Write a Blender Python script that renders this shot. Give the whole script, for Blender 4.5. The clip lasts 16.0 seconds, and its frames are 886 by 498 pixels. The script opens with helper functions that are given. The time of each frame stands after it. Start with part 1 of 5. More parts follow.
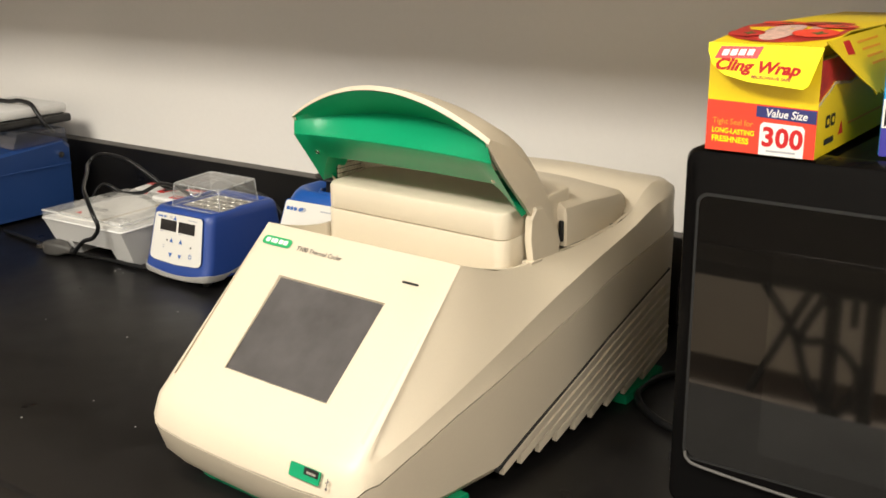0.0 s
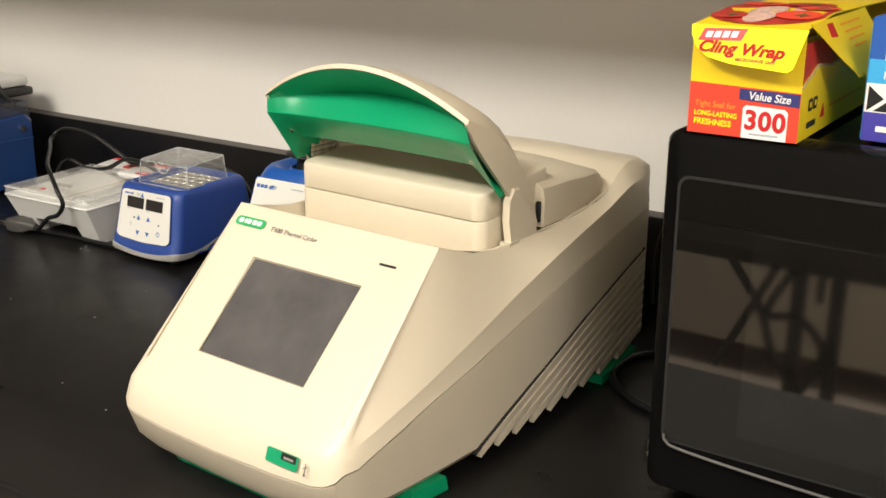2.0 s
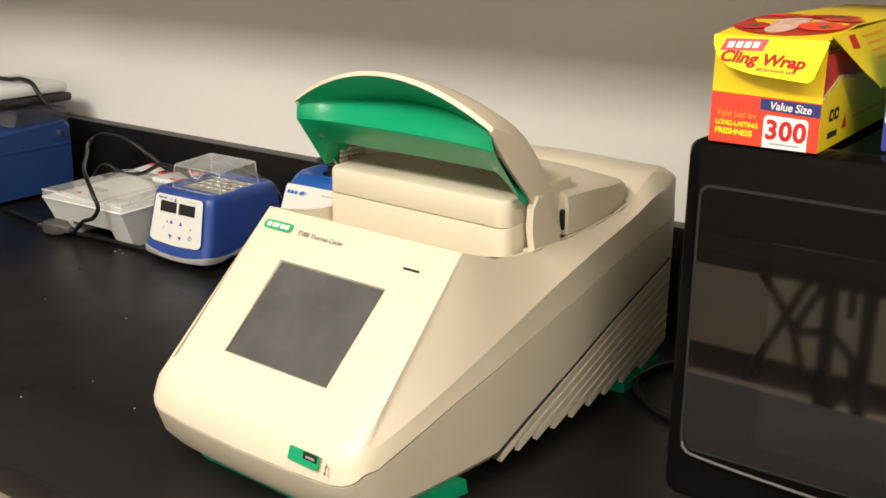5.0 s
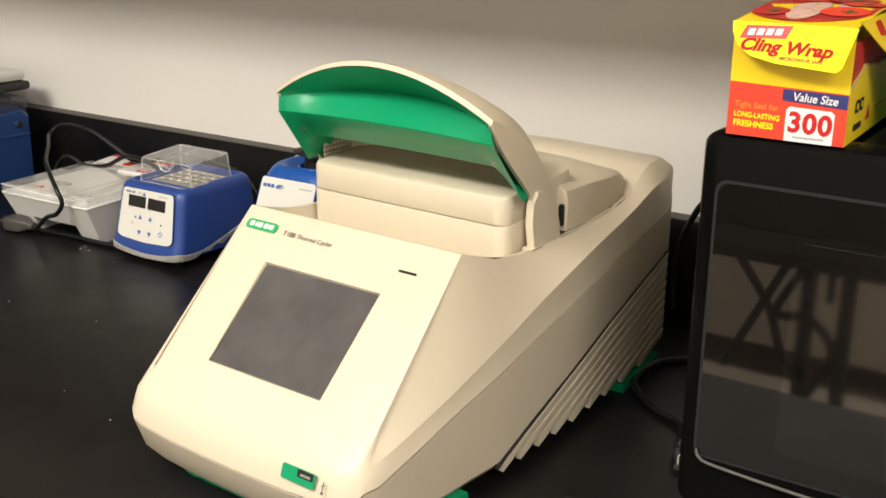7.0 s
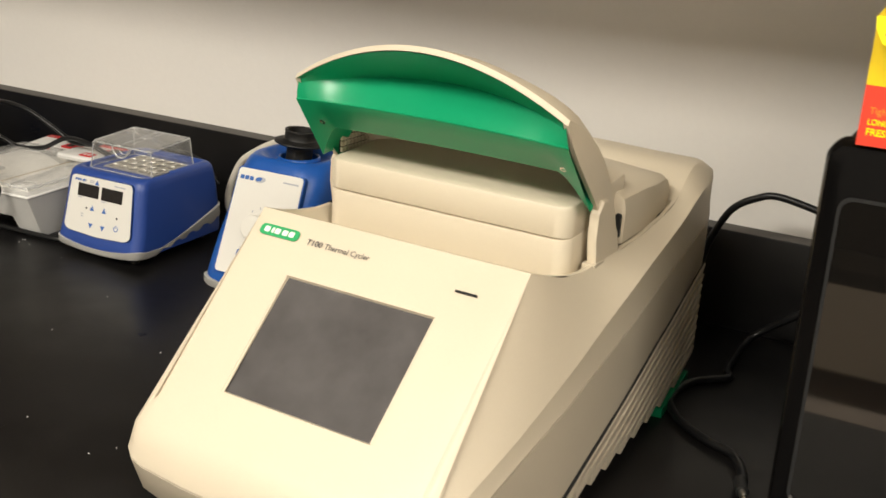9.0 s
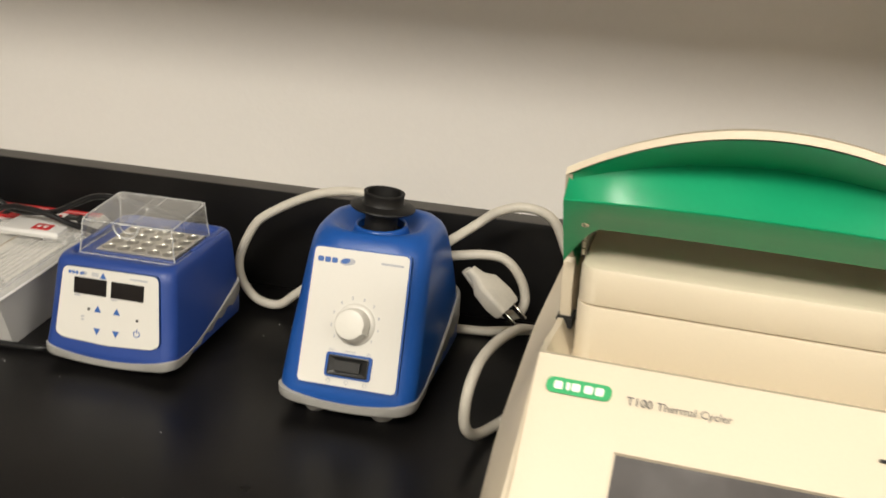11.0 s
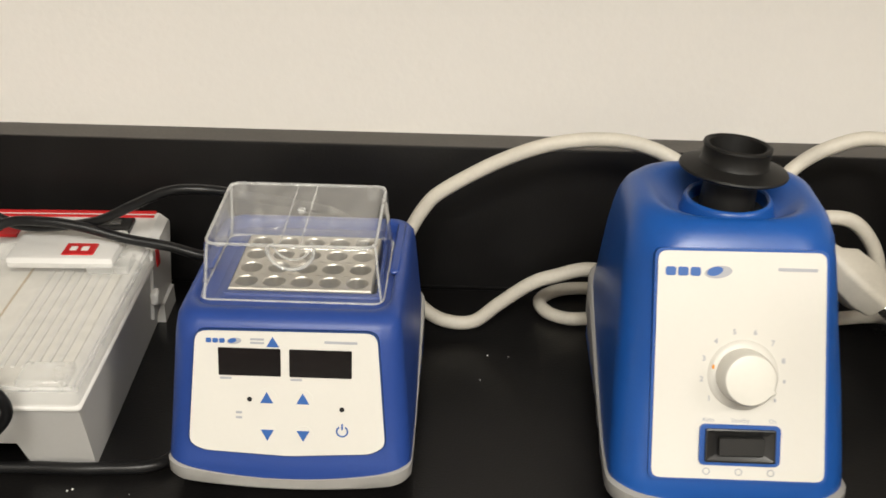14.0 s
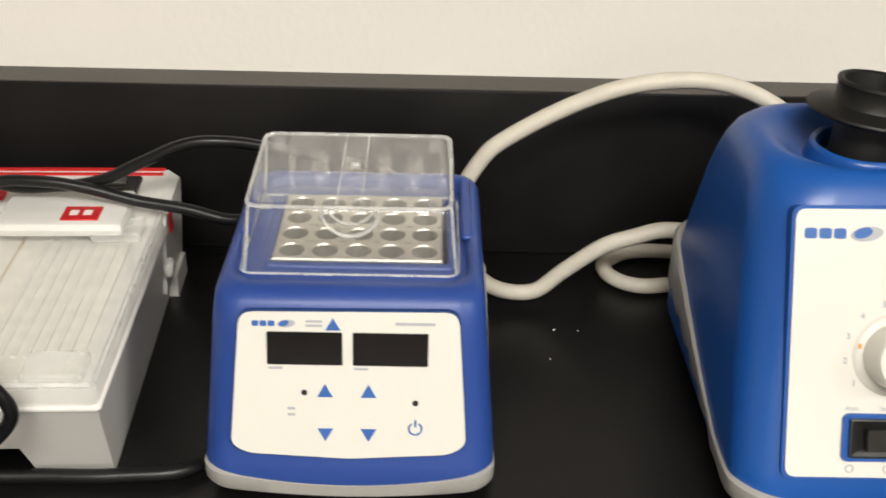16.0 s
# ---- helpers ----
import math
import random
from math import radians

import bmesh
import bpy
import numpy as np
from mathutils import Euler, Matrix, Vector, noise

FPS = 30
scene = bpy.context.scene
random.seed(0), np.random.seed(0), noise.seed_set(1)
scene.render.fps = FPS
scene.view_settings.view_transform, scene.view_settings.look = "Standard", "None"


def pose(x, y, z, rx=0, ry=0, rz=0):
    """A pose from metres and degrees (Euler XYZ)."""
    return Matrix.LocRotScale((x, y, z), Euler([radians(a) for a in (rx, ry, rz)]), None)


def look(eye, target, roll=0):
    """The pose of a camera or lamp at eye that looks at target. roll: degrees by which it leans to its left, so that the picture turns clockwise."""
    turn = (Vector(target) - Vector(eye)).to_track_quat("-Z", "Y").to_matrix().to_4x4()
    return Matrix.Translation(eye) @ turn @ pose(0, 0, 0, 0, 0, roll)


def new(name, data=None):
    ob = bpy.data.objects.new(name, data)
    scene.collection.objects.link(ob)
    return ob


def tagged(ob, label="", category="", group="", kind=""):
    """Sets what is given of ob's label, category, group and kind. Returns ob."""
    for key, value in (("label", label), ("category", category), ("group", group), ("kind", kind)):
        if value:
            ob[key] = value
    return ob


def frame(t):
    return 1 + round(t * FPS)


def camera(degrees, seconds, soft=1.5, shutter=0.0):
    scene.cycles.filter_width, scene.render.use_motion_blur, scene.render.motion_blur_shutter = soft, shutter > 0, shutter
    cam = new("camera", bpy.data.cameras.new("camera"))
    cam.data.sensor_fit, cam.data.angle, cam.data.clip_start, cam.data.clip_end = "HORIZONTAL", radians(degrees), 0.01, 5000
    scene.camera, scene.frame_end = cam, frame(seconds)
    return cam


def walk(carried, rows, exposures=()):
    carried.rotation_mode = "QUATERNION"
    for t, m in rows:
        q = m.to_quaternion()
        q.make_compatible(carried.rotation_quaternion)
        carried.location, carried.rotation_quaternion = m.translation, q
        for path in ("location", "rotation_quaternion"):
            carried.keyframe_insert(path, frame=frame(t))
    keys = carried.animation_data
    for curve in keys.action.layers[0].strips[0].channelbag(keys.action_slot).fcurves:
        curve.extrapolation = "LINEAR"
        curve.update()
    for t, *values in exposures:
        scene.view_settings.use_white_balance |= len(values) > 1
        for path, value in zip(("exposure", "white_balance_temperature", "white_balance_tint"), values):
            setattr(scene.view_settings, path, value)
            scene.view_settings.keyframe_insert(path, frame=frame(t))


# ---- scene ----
cam = camera(44.2, 16.0, soft=1.6, shutter=0.5)
PATH = [
    (0, (1.039, -1.079, 0.426), (-0.09, 0.473, -0.136), -0.5),
    (0.5, (1.04, -1.07, 0.43), (-0.097, 0.467, -0.157), -1.4),
    (1, (1.032, -1.078, 0.429), (-0.072, 0.48, -0.167), -0.7),
    (1.5, (1.024, -1.073, 0.432), (-0.052, 0.497, -0.182), -0.4),
    (2, (1.023, -1.076, 0.431), (-0.042, 0.503, -0.182), 0.1),
    (2.5, (1.029, -1.078, 0.427), (-0.055, 0.494, -0.169), 0.5),
    (3, (1.037, -1.08, 0.436), (-0.073, 0.473, -0.163), 0.2),
    (3.5, (1.037, -1.09, 0.428), (-0.081, 0.465, -0.147), 0.8),
    (4, (1.04, -1.087, 0.429), (-0.084, 0.462, -0.151), 0.6),
    (6.5, (1.007, -1.067, 0.429), (-0.076, 0.499, -0.182), 0.1),
    (7, (0.985, -1.057, 0.429), (-0.067, 0.525, -0.196), 0.3),
    (7.5, (0.952, -1.047, 0.42), (-0.059, 0.56, -0.211), 0.9),
    (8, (0.917, -1.043, 0.421), (-0.043, 0.585, -0.232), 1.2),
    (8.2, (0.9, -1.044, 0.415), (-0.038, 0.601, -0.228), 1.7),
    (10.3, (0.607, -0.967, 0.42), (-0.055, 0.786, -0.279), 4.8),
    (10.5, (0.55, -0.963, 0.427), (-0.037, 0.813, -0.281), 4.5),
    (11, (0.447, -0.938, 0.436), (0.016, 0.877, -0.285), 2.8),
    (11.5, (0.379, -0.896, 0.42), (0.052, 0.94, -0.302), 1.6),
    (12, (0.248, -0.899, 0.418), (0.141, 0.95, -0.335), 2.8),
    (12.5, (0.184, -0.861, 0.391), (0.077, 0.986, -0.37), 1.9),
    (13, (0.142, -0.785, 0.379), (0.017, 1.041, -0.427), 0.9),
    (13.5, (0.106, -0.704, 0.37), (0.008, 1.101, -0.486), 0.5),
    (14, (0.082, -0.638, 0.353), (0.026, 1.144, -0.554), 0.9),
    (14.5, (0.067, -0.6, 0.326), (0.045, 1.178, -0.59), 1.4),
    (15, (0.053, -0.577, 0.312), (0.075, 1.181, -0.641), 1.8),
    (15.5, (0.039, -0.566, 0.306), (0.106, 1.185, -0.658), 2.0),
    (16, (0.026, -0.561, 0.315), (0.052, 1.184, -0.663), 1.5),
]
EXPOSURES = [(0.0, 0.03, 6380, 10), (6.5, 0.0, 6400, 10), (7.0, 0.0, 6400, 10), (7.5, -0.12, 6450, 10), (8.2, -0.12, 6450, 10), (10.5, -0.18, 6450, 10), (12.5, -0.12, 6380, 10), (13.5, -0.02, 6300, 10), (15.0, 0.03, 6200, 10), (16.0, 0.12, 6180, 10)]
walk(cam, [(t, look(eye, target, roll)) for t, eye, target, roll in PATH], EXPOSURES)

# ---- light: two ceiling panels in a closed room ----
COUNTER = 0.0            # the top of the bench is z = 0
FLOOR, CEILING = -0.91, 1.75
WALL = 0.022             # the wall's face behind the splashback
LIGHT_WARM = (1.0, 0.94, 0.82)

world = bpy.data.worlds.new("room_world")
world.use_nodes = True
world.node_tree.nodes["Background"].inputs[0].default_value = (0.9, 0.85, 0.78, 1)
world.node_tree.nodes["Background"].inputs[1].default_value = 0.02
scene.world = world


def ceiling_lamp(x, y, sx, sy, watts):
    data = bpy.data.lights.new("ceiling_lamp", "AREA")
    data.shape, data.size, data.size_y = "RECTANGLE", sx, sy
    data.energy, data.color = watts, LIGHT_WARM
    ob = new("ceiling_lamp", data)
    ob.matrix_world = pose(x, y, CEILING - 0.03)
    return ob


PANELS = [(0.1, -2.05, 1.2, 0.6, 75), (2.2, -1.75, 1.2, 0.6, 45)]
for p in PANELS:
    ceiling_lamp(*p)


# ---- materials ----
def mat(name, color, rough=0.5, metal=0.0, vary=0.06, grain=400.0, blotch=12.0, bump=0.0, bump_scale=900.0, spec=0.5, coat=0.0, rough_vary=0.06):
    """Principled paint, plastic or metal with two scales of variation, in object space metres."""
    m = bpy.data.materials.new(name)
    m.use_nodes = True
    nt = m.node_tree
    b = nt.nodes["Principled BSDF"]
    b.inputs["Metallic"].default_value = metal
    b.inputs["Specular IOR Level"].default_value = spec
    b.inputs["Coat Weight"].default_value = coat
    geo = nt.nodes.new("ShaderNodeNewGeometry")
    fine, wide = nt.nodes.new("ShaderNodeTexNoise"), nt.nodes.new("ShaderNodeTexNoise")
    fine.inputs["Scale"].default_value, wide.inputs["Scale"].default_value = grain, blotch
    fine.inputs["Detail"].default_value, wide.inputs["Detail"].default_value = 3, 5
    for n in (fine, wide):
        nt.links.new(geo.outputs["Position"], n.inputs["Vector"])
    mixv = nt.nodes.new("ShaderNodeMath")
    mixv.operation = "MULTIPLY_ADD"
    mixv.inputs[1].default_value = 0.35
    nt.links.new(fine.outputs[0], mixv.inputs[0])
    half = nt.nodes.new("ShaderNodeMath")
    half.operation = "MULTIPLY"
    half.inputs[1].default_value = 0.65
    nt.links.new(wide.outputs[0], half.inputs[0])
    nt.links.new(half.outputs[0], mixv.inputs[2])
    ramp = nt.nodes.new("ShaderNodeMapRange")
    ramp.inputs[1].default_value, ramp.inputs[2].default_value = 0.3, 0.7
    ramp.inputs[3].default_value, ramp.inputs[4].default_value = 1 - vary, 1 + vary
    nt.links.new(mixv.outputs[0], ramp.inputs[0])
    tint = nt.nodes.new("ShaderNodeVectorMath")
    tint.operation = "SCALE"
    tint.inputs[0].default_value = color
    nt.links.new(ramp.outputs[0], tint.inputs["Scale"])
    nt.links.new(tint.outputs[0], b.inputs["Base Color"])
    rr = nt.nodes.new("ShaderNodeMapRange")
    rr.inputs[1].default_value, rr.inputs[2].default_value = 0.3, 0.7
    rr.inputs[3].default_value, rr.inputs[4].default_value = max(0.02, rough - rough_vary), min(1, rough + rough_vary)
    nt.links.new(wide.outputs[0], rr.inputs[0])
    nt.links.new(rr.outputs[0], b.inputs["Roughness"])
    if bump:
        bt, bn = nt.nodes.new("ShaderNodeTexNoise"), nt.nodes.new("ShaderNodeBump")
        bt.inputs["Scale"].default_value, bt.inputs["Detail"].default_value = bump_scale, 2
        nt.links.new(geo.outputs["Position"], bt.inputs["Vector"])
        bn.inputs["Strength"].default_value, bn.inputs["Distance"].default_value = bump, 0.001
        nt.links.new(bt.outputs[0], bn.inputs["Height"])
        nt.links.new(bn.outputs[0], b.inputs["Normal"])
    return m


def clear_plastic(name, color, gloss=0.08, haze=0.05, white=(0.8, 0.8, 0.78)):
    """Thin clear moulding: see-through, glossy towards grazing, hazed for scratches and painted reflections."""
    m = bpy.data.materials.new(name)
    m.use_nodes = True
    nt = m.node_tree
    nt.nodes.remove(nt.nodes["Principled BSDF"])
    out = nt.nodes["Material Output"]
    tr, gl, df = nt.nodes.new("ShaderNodeBsdfTransparent"), nt.nodes.new("ShaderNodeBsdfGlossy"), nt.nodes.new("ShaderNodeBsdfDiffuse")
    tr.inputs[0].default_value = (*color, 1)
    gl.inputs["Roughness"].default_value = gloss
    df.inputs[0].default_value = (*white, 1)
    facing, power, fr = nt.nodes.new("ShaderNodeLayerWeight"), nt.nodes.new("ShaderNodeMath"), nt.nodes.new("ShaderNodeMath")
    facing.inputs[0].default_value = 0.5
    power.operation, power.inputs[1].default_value = "POWER", 4.0
    fr.operation, fr.inputs[1].default_value, fr.inputs[2].default_value = "MULTIPLY_ADD", 0.85, 0.065
    nt.links.new(facing.outputs["Facing"], power.inputs[0])
    nt.links.new(power.outputs[0], fr.inputs[0])
    a, b = nt.nodes.new("ShaderNodeMixShader"), nt.nodes.new("ShaderNodeMixShader")
    noise_t = nt.nodes.new("ShaderNodeTexNoise")
    noise_t.inputs["Scale"].default_value, noise_t.inputs["Detail"].default_value = 90, 6
    geo = nt.nodes.new("ShaderNodeNewGeometry")
    nt.links.new(geo.outputs["Position"], noise_t.inputs["Vector"])
    rr = nt.nodes.new("ShaderNodeMapRange")
    rr.inputs[3].default_value, rr.inputs[4].default_value = haze * 0.4, haze * 1.7
    nt.links.new(noise_t.outputs[0], rr.inputs[0])
    nt.links.new(rr.outputs[0], a.inputs[0])
    nt.links.new(tr.outputs[0], a.inputs[1])
    nt.links.new(df.outputs[0], a.inputs[2])
    nt.links.new(fr.outputs[0], b.inputs[0])
    nt.links.new(a.outputs[0], b.inputs[1])
    nt.links.new(gl.outputs[0], b.inputs[2])
    nt.links.new(b.outputs[0], out.inputs[0])
    return m


def perforated(name, dark, light, pitch):
    """Dark enamelled sheet with a fine pattern of punched dots."""
    m = mat(name, dark, 0.05, rough_vary=0.01, spec=1.0, coat=1.0)
    nt = m.node_tree
    b = nt.nodes["Principled BSDF"]
    geo, vor = nt.nodes.new("ShaderNodeNewGeometry"), nt.nodes.new("ShaderNodeTexVoronoi")
    vor.inputs["Scale"].default_value = 1 / pitch
    vor.inputs["Randomness"].default_value = 0.0
    nt.links.new(geo.outputs["Position"], vor.inputs["Vector"])
    step, mixc = nt.nodes.new("ShaderNodeMapRange"), nt.nodes.new("ShaderNodeMix")
    step.inputs[1].default_value, step.inputs[2].default_value = 0.22, 0.36
    step.inputs[3].default_value, step.inputs[4].default_value = 1, 0
    mixc.data_type = "RGBA"
    mixc.inputs[6].default_value, mixc.inputs[7].default_value = (*dark, 1), (*light, 1)
    nt.links.new(vor.outputs["Distance"], step.inputs[0])
    nt.links.new(step.outputs[0], mixc.inputs[0])
    nt.links.new(mixc.outputs[2], b.inputs["Base Color"])
    return m


M_WALL = mat("painted_wall", (0.76, 0.73, 0.69), 0.85, vary=0.02, grain=150, blotch=3, bump=0.15, bump_scale=260)
M_EPOXY = mat("black_epoxy_resin", (0.007, 0.0065, 0.0065), 0.34, vary=0.35, grain=900, blotch=14, bump=0.12, bump_scale=700, rough_vary=0.07, spec=0.26)
M_EPOXY_EDGE = mat("pale_epoxy_edge", (0.085, 0.078, 0.07), 0.7, vary=0.22, grain=500, blotch=30)
M_FLOOR = mat("vinyl_floor", (0.42, 0.35, 0.29), 0.5, vary=0.15, grain=60, blotch=4)
M_CEIL = mat("ceiling_board", (0.75, 0.74, 0.72), 0.9, vary=0.04)
M_LAMIN = mat("beige_laminate", (0.5, 0.43, 0.34), 0.5, vary=0.06)
M_BEIGE = mat("warm_beige_plastic", (0.66, 0.58, 0.45), 0.42, vary=0.03, grain=700, blotch=9, bump=0.10, bump_scale=1800)
# same beige plastic, darkened so the colour carries some shade
M_BEIGE_SHADED = mat("shaded_beige_plastic", (0.62, 0.545, 0.425), 0.46, vary=0.03, bump=0.1, bump_scale=1800)
M_GREEN = mat("green_plastic", (0.004, 0.29, 0.125), 0.32, vary=0.05, bump=0.05, bump_scale=1500)
M_GREEN_INK = mat("green_print", (0.02, 0.36, 0.12), 0.5)
M_SCREEN = mat("unlit_touchscreen", (0.09, 0.085, 0.085), 0.16, vary=0.25, grain=40, blotch=25, rough_vary=0.1)
M_INK = mat("grey_print", (0.12, 0.11, 0.11), 0.6)
M_DARK = mat("black_gap", (0.01, 0.01, 0.01), 0.8)
M_BLUE = mat("blue_plastic", (0.012, 0.085, 0.36), 0.33, vary=0.06, grain=900, bump=0.06, bump_scale=1500)
M_BLUE_B = mat("deep_blue_plastic", (0.022, 0.06, 0.27), 0.38, vary=0.06, grain=900, bump=0.06, bump_scale=1500)
M_NAVY = mat("navy_painted_metal", (0.012, 0.045, 0.17), 0.45, vary=0.1)
M_GREY = mat("light_grey_rubber", (0.36, 0.35, 0.33), 0.6, vary=0.05)
M_LABEL = mat("white_label_film", (0.74, 0.72, 0.67), 0.38, vary=0.015)
M_WHITE = mat("white_plastic", (0.68, 0.67, 0.65), 0.42, vary=0.03)
M_KNOB = mat("ivory_knob", (0.78, 0.76, 0.7), 0.4, vary=0.02)
M_BLACKP = mat("black_plastic", (0.012, 0.012, 0.012), 0.35, vary=0.1)
M_RUBBER = mat("black_rubber", (0.012, 0.0115, 0.011), 0.5, vary=0.15, spec=0.3)
M_DISPLAY = mat("smoked_display", (0.012, 0.010, 0.010), 0.12, vary=0.2)
M_BLUE_INK = mat("blue_print", (0.04, 0.13, 0.42), 0.5)
M_PALE_INK = mat("pale_grey_print", (0.42, 0.43, 0.47), 0.5)
M_RED_INK = mat("red_print", (0.55, 0.012, 0.014), 0.5)
M_ALU = mat("machined_aluminium", (0.66, 0.63, 0.57), 0.42, metal=0.85, vary=0.08, grain=1200, blotch=60)
M_STEEL = mat("bright_nickel", (0.75, 0.72, 0.66), 0.22, metal=1.0, vary=0.05)
M_CORD_W = mat("white_power_cord", (0.62, 0.58, 0.5), 0.5, vary=0.08, grain=500, blotch=60)
M_CORD_B = mat("black_power_cord", (0.007, 0.007, 0.0075), 0.36, vary=0.15, spec=0.35)
M_PLUG_G = mat("grey_plug", (0.055, 0.052, 0.048), 0.5, vary=0.1)
M_CLEAR = clear_plastic("clear_acrylic", (0.96, 0.96, 0.95), 0.06, 0.06)
# white haze stands for the wall and ceiling reflected in the lid top
M_CLEAR_TOP = clear_plastic("hazed_acrylic_top", (0.95, 0.95, 0.945), 0.1, 0.2)
# moulded edges whitened, so their highlights sit in the colour
M_CLEAR_EDGE = clear_plastic("whitened_acrylic_edge", (0.9, 0.9, 0.895), 0.04, 0.28, (0.9, 0.9, 0.88))
M_CLEAR_GEL = clear_plastic("scratched_acrylic_lid", (0.96, 0.955, 0.945), 0.12, 0.2)
M_CLEAR_DARK = clear_plastic("smoke_blue_acrylic", (0.45, 0.5, 0.62), 0.08, 0.08, (0.5, 0.5, 0.55))
M_MW = mat("black_gloss_enamel", (0.004, 0.0037, 0.0037), 0.14, vary=0.15, rough_vary=0.04, spec=0.07)
M_MW_GLASS = mat("black_door_glass", (0.006, 0.0055, 0.005), 0.03, vary=0.1, rough_vary=0.01, spec=0.9)
M_MW_MESH = perforated("perforated_door_screen", (0.005, 0.0047, 0.0044), (0.055, 0.051, 0.046), 0.0020)
for m_glass in (M_MW_GLASS, M_MW_MESH):
    m_glass.node_tree.nodes["Principled BSDF"].inputs["IOR"].default_value = 1.68
M_TRIM = mat("dark_grey_trim", (0.09, 0.085, 0.08), 0.25)
M_YELLOW = mat("yellow_card", (0.86, 0.62, 0.01), 0.42, vary=0.04, grain=600)
M_YELLOW_HI = mat("lemon_card", (0.93, 0.85, 0.004), 0.55, vary=0.03, grain=600, spec=0.2)
M_REDCARD = mat("red_card", (0.78, 0.06, 0.03), 0.42, vary=0.04)
M_NAVY_INK = mat("navy_print", (0.03, 0.035, 0.16), 0.5)
M_TOMATO = mat("tomato_print", (0.45, 0.03, 0.025), 0.4, vary=0.5, grain=120, blotch=45)
M_PINK = mat("pale_pink_print", (0.62, 0.4, 0.33), 0.5, vary=0.35, grain=300, blotch=150)
M_LEAF = mat("leaf_print", (0.06, 0.12, 0.03), 0.5, vary=0.2)
M_KRAFT = mat("raw_torn_card", (0.52, 0.42, 0.28), 0.8, vary=0.2)
M_WHITE_INK = mat("white_print", (0.85, 0.83, 0.8), 0.5)
M_ORANGE_INK = mat("orange_print", (0.85, 0.33, 0.02), 0.5)
M_RED_DEEP = mat("deep_red_print", (0.42, 0.01, 0.006), 0.6, spec=0.2)
M_BROWN_INK = mat("brown_print", (0.38, 0.1, 0.005), 0.6)
M_CARTON = mat("blue_carton", (0.02, 0.10, 0.42), 0.4, vary=0.04)
M_CARTON_L = mat("light_blue_carton", (0.05, 0.38, 0.75), 0.4, vary=0.04)
M_VIOLET = mat("violet_blue_carton", (0.06, 0.05, 0.36), 0.4, vary=0.04)
M_CHAIR = mat("dark_chair_vinyl", (0.03, 0.028, 0.027), 0.5)
M_DIFF = bpy.data.materials.new("lamp_diffuser")
M_DIFF.use_nodes = True
M_DIFF.node_tree.nodes["Principled BSDF"].inputs["Emission Color"].default_value = (1.0, 0.9, 0.76, 1)
M_DIFF.node_tree.nodes["Principled BSDF"].inputs["Emission Strength"].default_value = 4.0


# ---- mesh helpers ----
def part(name, bm, material, parent=None, label="", smooth=40):
    """One mesh object; under a thing or a part where a parent is given."""
    me = bpy.data.meshes.new(name)
    bmesh.ops.recalc_face_normals(bm, faces=bm.faces[:])
    bm.to_mesh(me)
    bm.free()
    for f in me.polygons:
        f.use_smooth = smooth > 0
    if smooth:
        me.set_sharp_from_angle(angle=radians(smooth))
    me.materials.append(material)
    ob = new(name, me)
    if material in (M_CLEAR, M_CLEAR_GEL, M_CLEAR_TOP, M_CLEAR_EDGE):
        ob.visible_shadow = False
    if parent:
        ob.parent = parent
    if label:
        tagged(ob, label)
    return ob


def thing(name, m, label, category, group="", kind=""):
    ob = new(name)
    ob.matrix_world = m
    ob.empty_display_size = 0.02
    return tagged(ob, label, category, group, kind)


def box(x0, x1, y0, y1, z0, z1, r=0.0, seg=2, m=None, bm=None):
    """A box with rounded edges, added to bm."""
    bm = bm or bmesh.new()
    got = bmesh.ops.create_cube(bm, size=1.0)["verts"]
    for v in got:
        v.co = Vector((x0 + (v.co.x + 0.5) * (x1 - x0), y0 + (v.co.y + 0.5) * (y1 - y0), z0 + (v.co.z + 0.5) * (z1 - z0)))
        if m:
            v.co = m @ v.co
    if r:
        edges = list({e for v in got for e in v.link_edges})
        bmesh.ops.bevel(bm, geom=edges, offset=r, segments=seg, profile=0.5, affect="EDGES", clamp_overlap=True)
    return bm


def loft(sections, cap=True, ring=True, bm=None):
    """A skin through sections of equally many points each."""
    bm = bm or bmesh.new()
    rows = [[bm.verts.new(p) for p in s] for s in sections]
    n = len(rows[0])
    for a, b in zip(rows, rows[1:]):
        for i in range(n if ring else n - 1):
            j = (i + 1) % n
            bm.faces.new((a[i], a[j], b[j], b[i]))
    if cap:
        bm.faces.new(rows[0][::-1])
        bm.faces.new(rows[-1])
    return bm


def plan(hx, y0, y1, r, n=6, cx=0.0):
    """A rounded rectangle in plan, as (x, y)."""
    r = min(r, hx * 0.99, (y1 - y0) * 0.49)
    out = []
    for sx, sy, a0 in ((1, 1, 0), (-1, 1, 90), (-1, -1, 180), (1, -1, 270)):
        px, py = cx + sx * (hx - r), (y1 - r if sy > 0 else y0 + r)
        for k in range(n + 1):
            a = radians(a0 + 90 * k / n)
            out.append((px + r * math.cos(a), py + r * math.sin(a)))
    return out


def lathe(profile, n=32, centre=(0, 0, 0), bm=None, cap=True):
    """A turned body about z from (radius, z) pairs."""
    return loft([[(centre[0] + r * math.cos(2 * math.pi * k / n), centre[1] + r * math.sin(2 * math.pi * k / n), centre[2] + z) for k in range(n)] for r, z in profile], cap, True, bm)


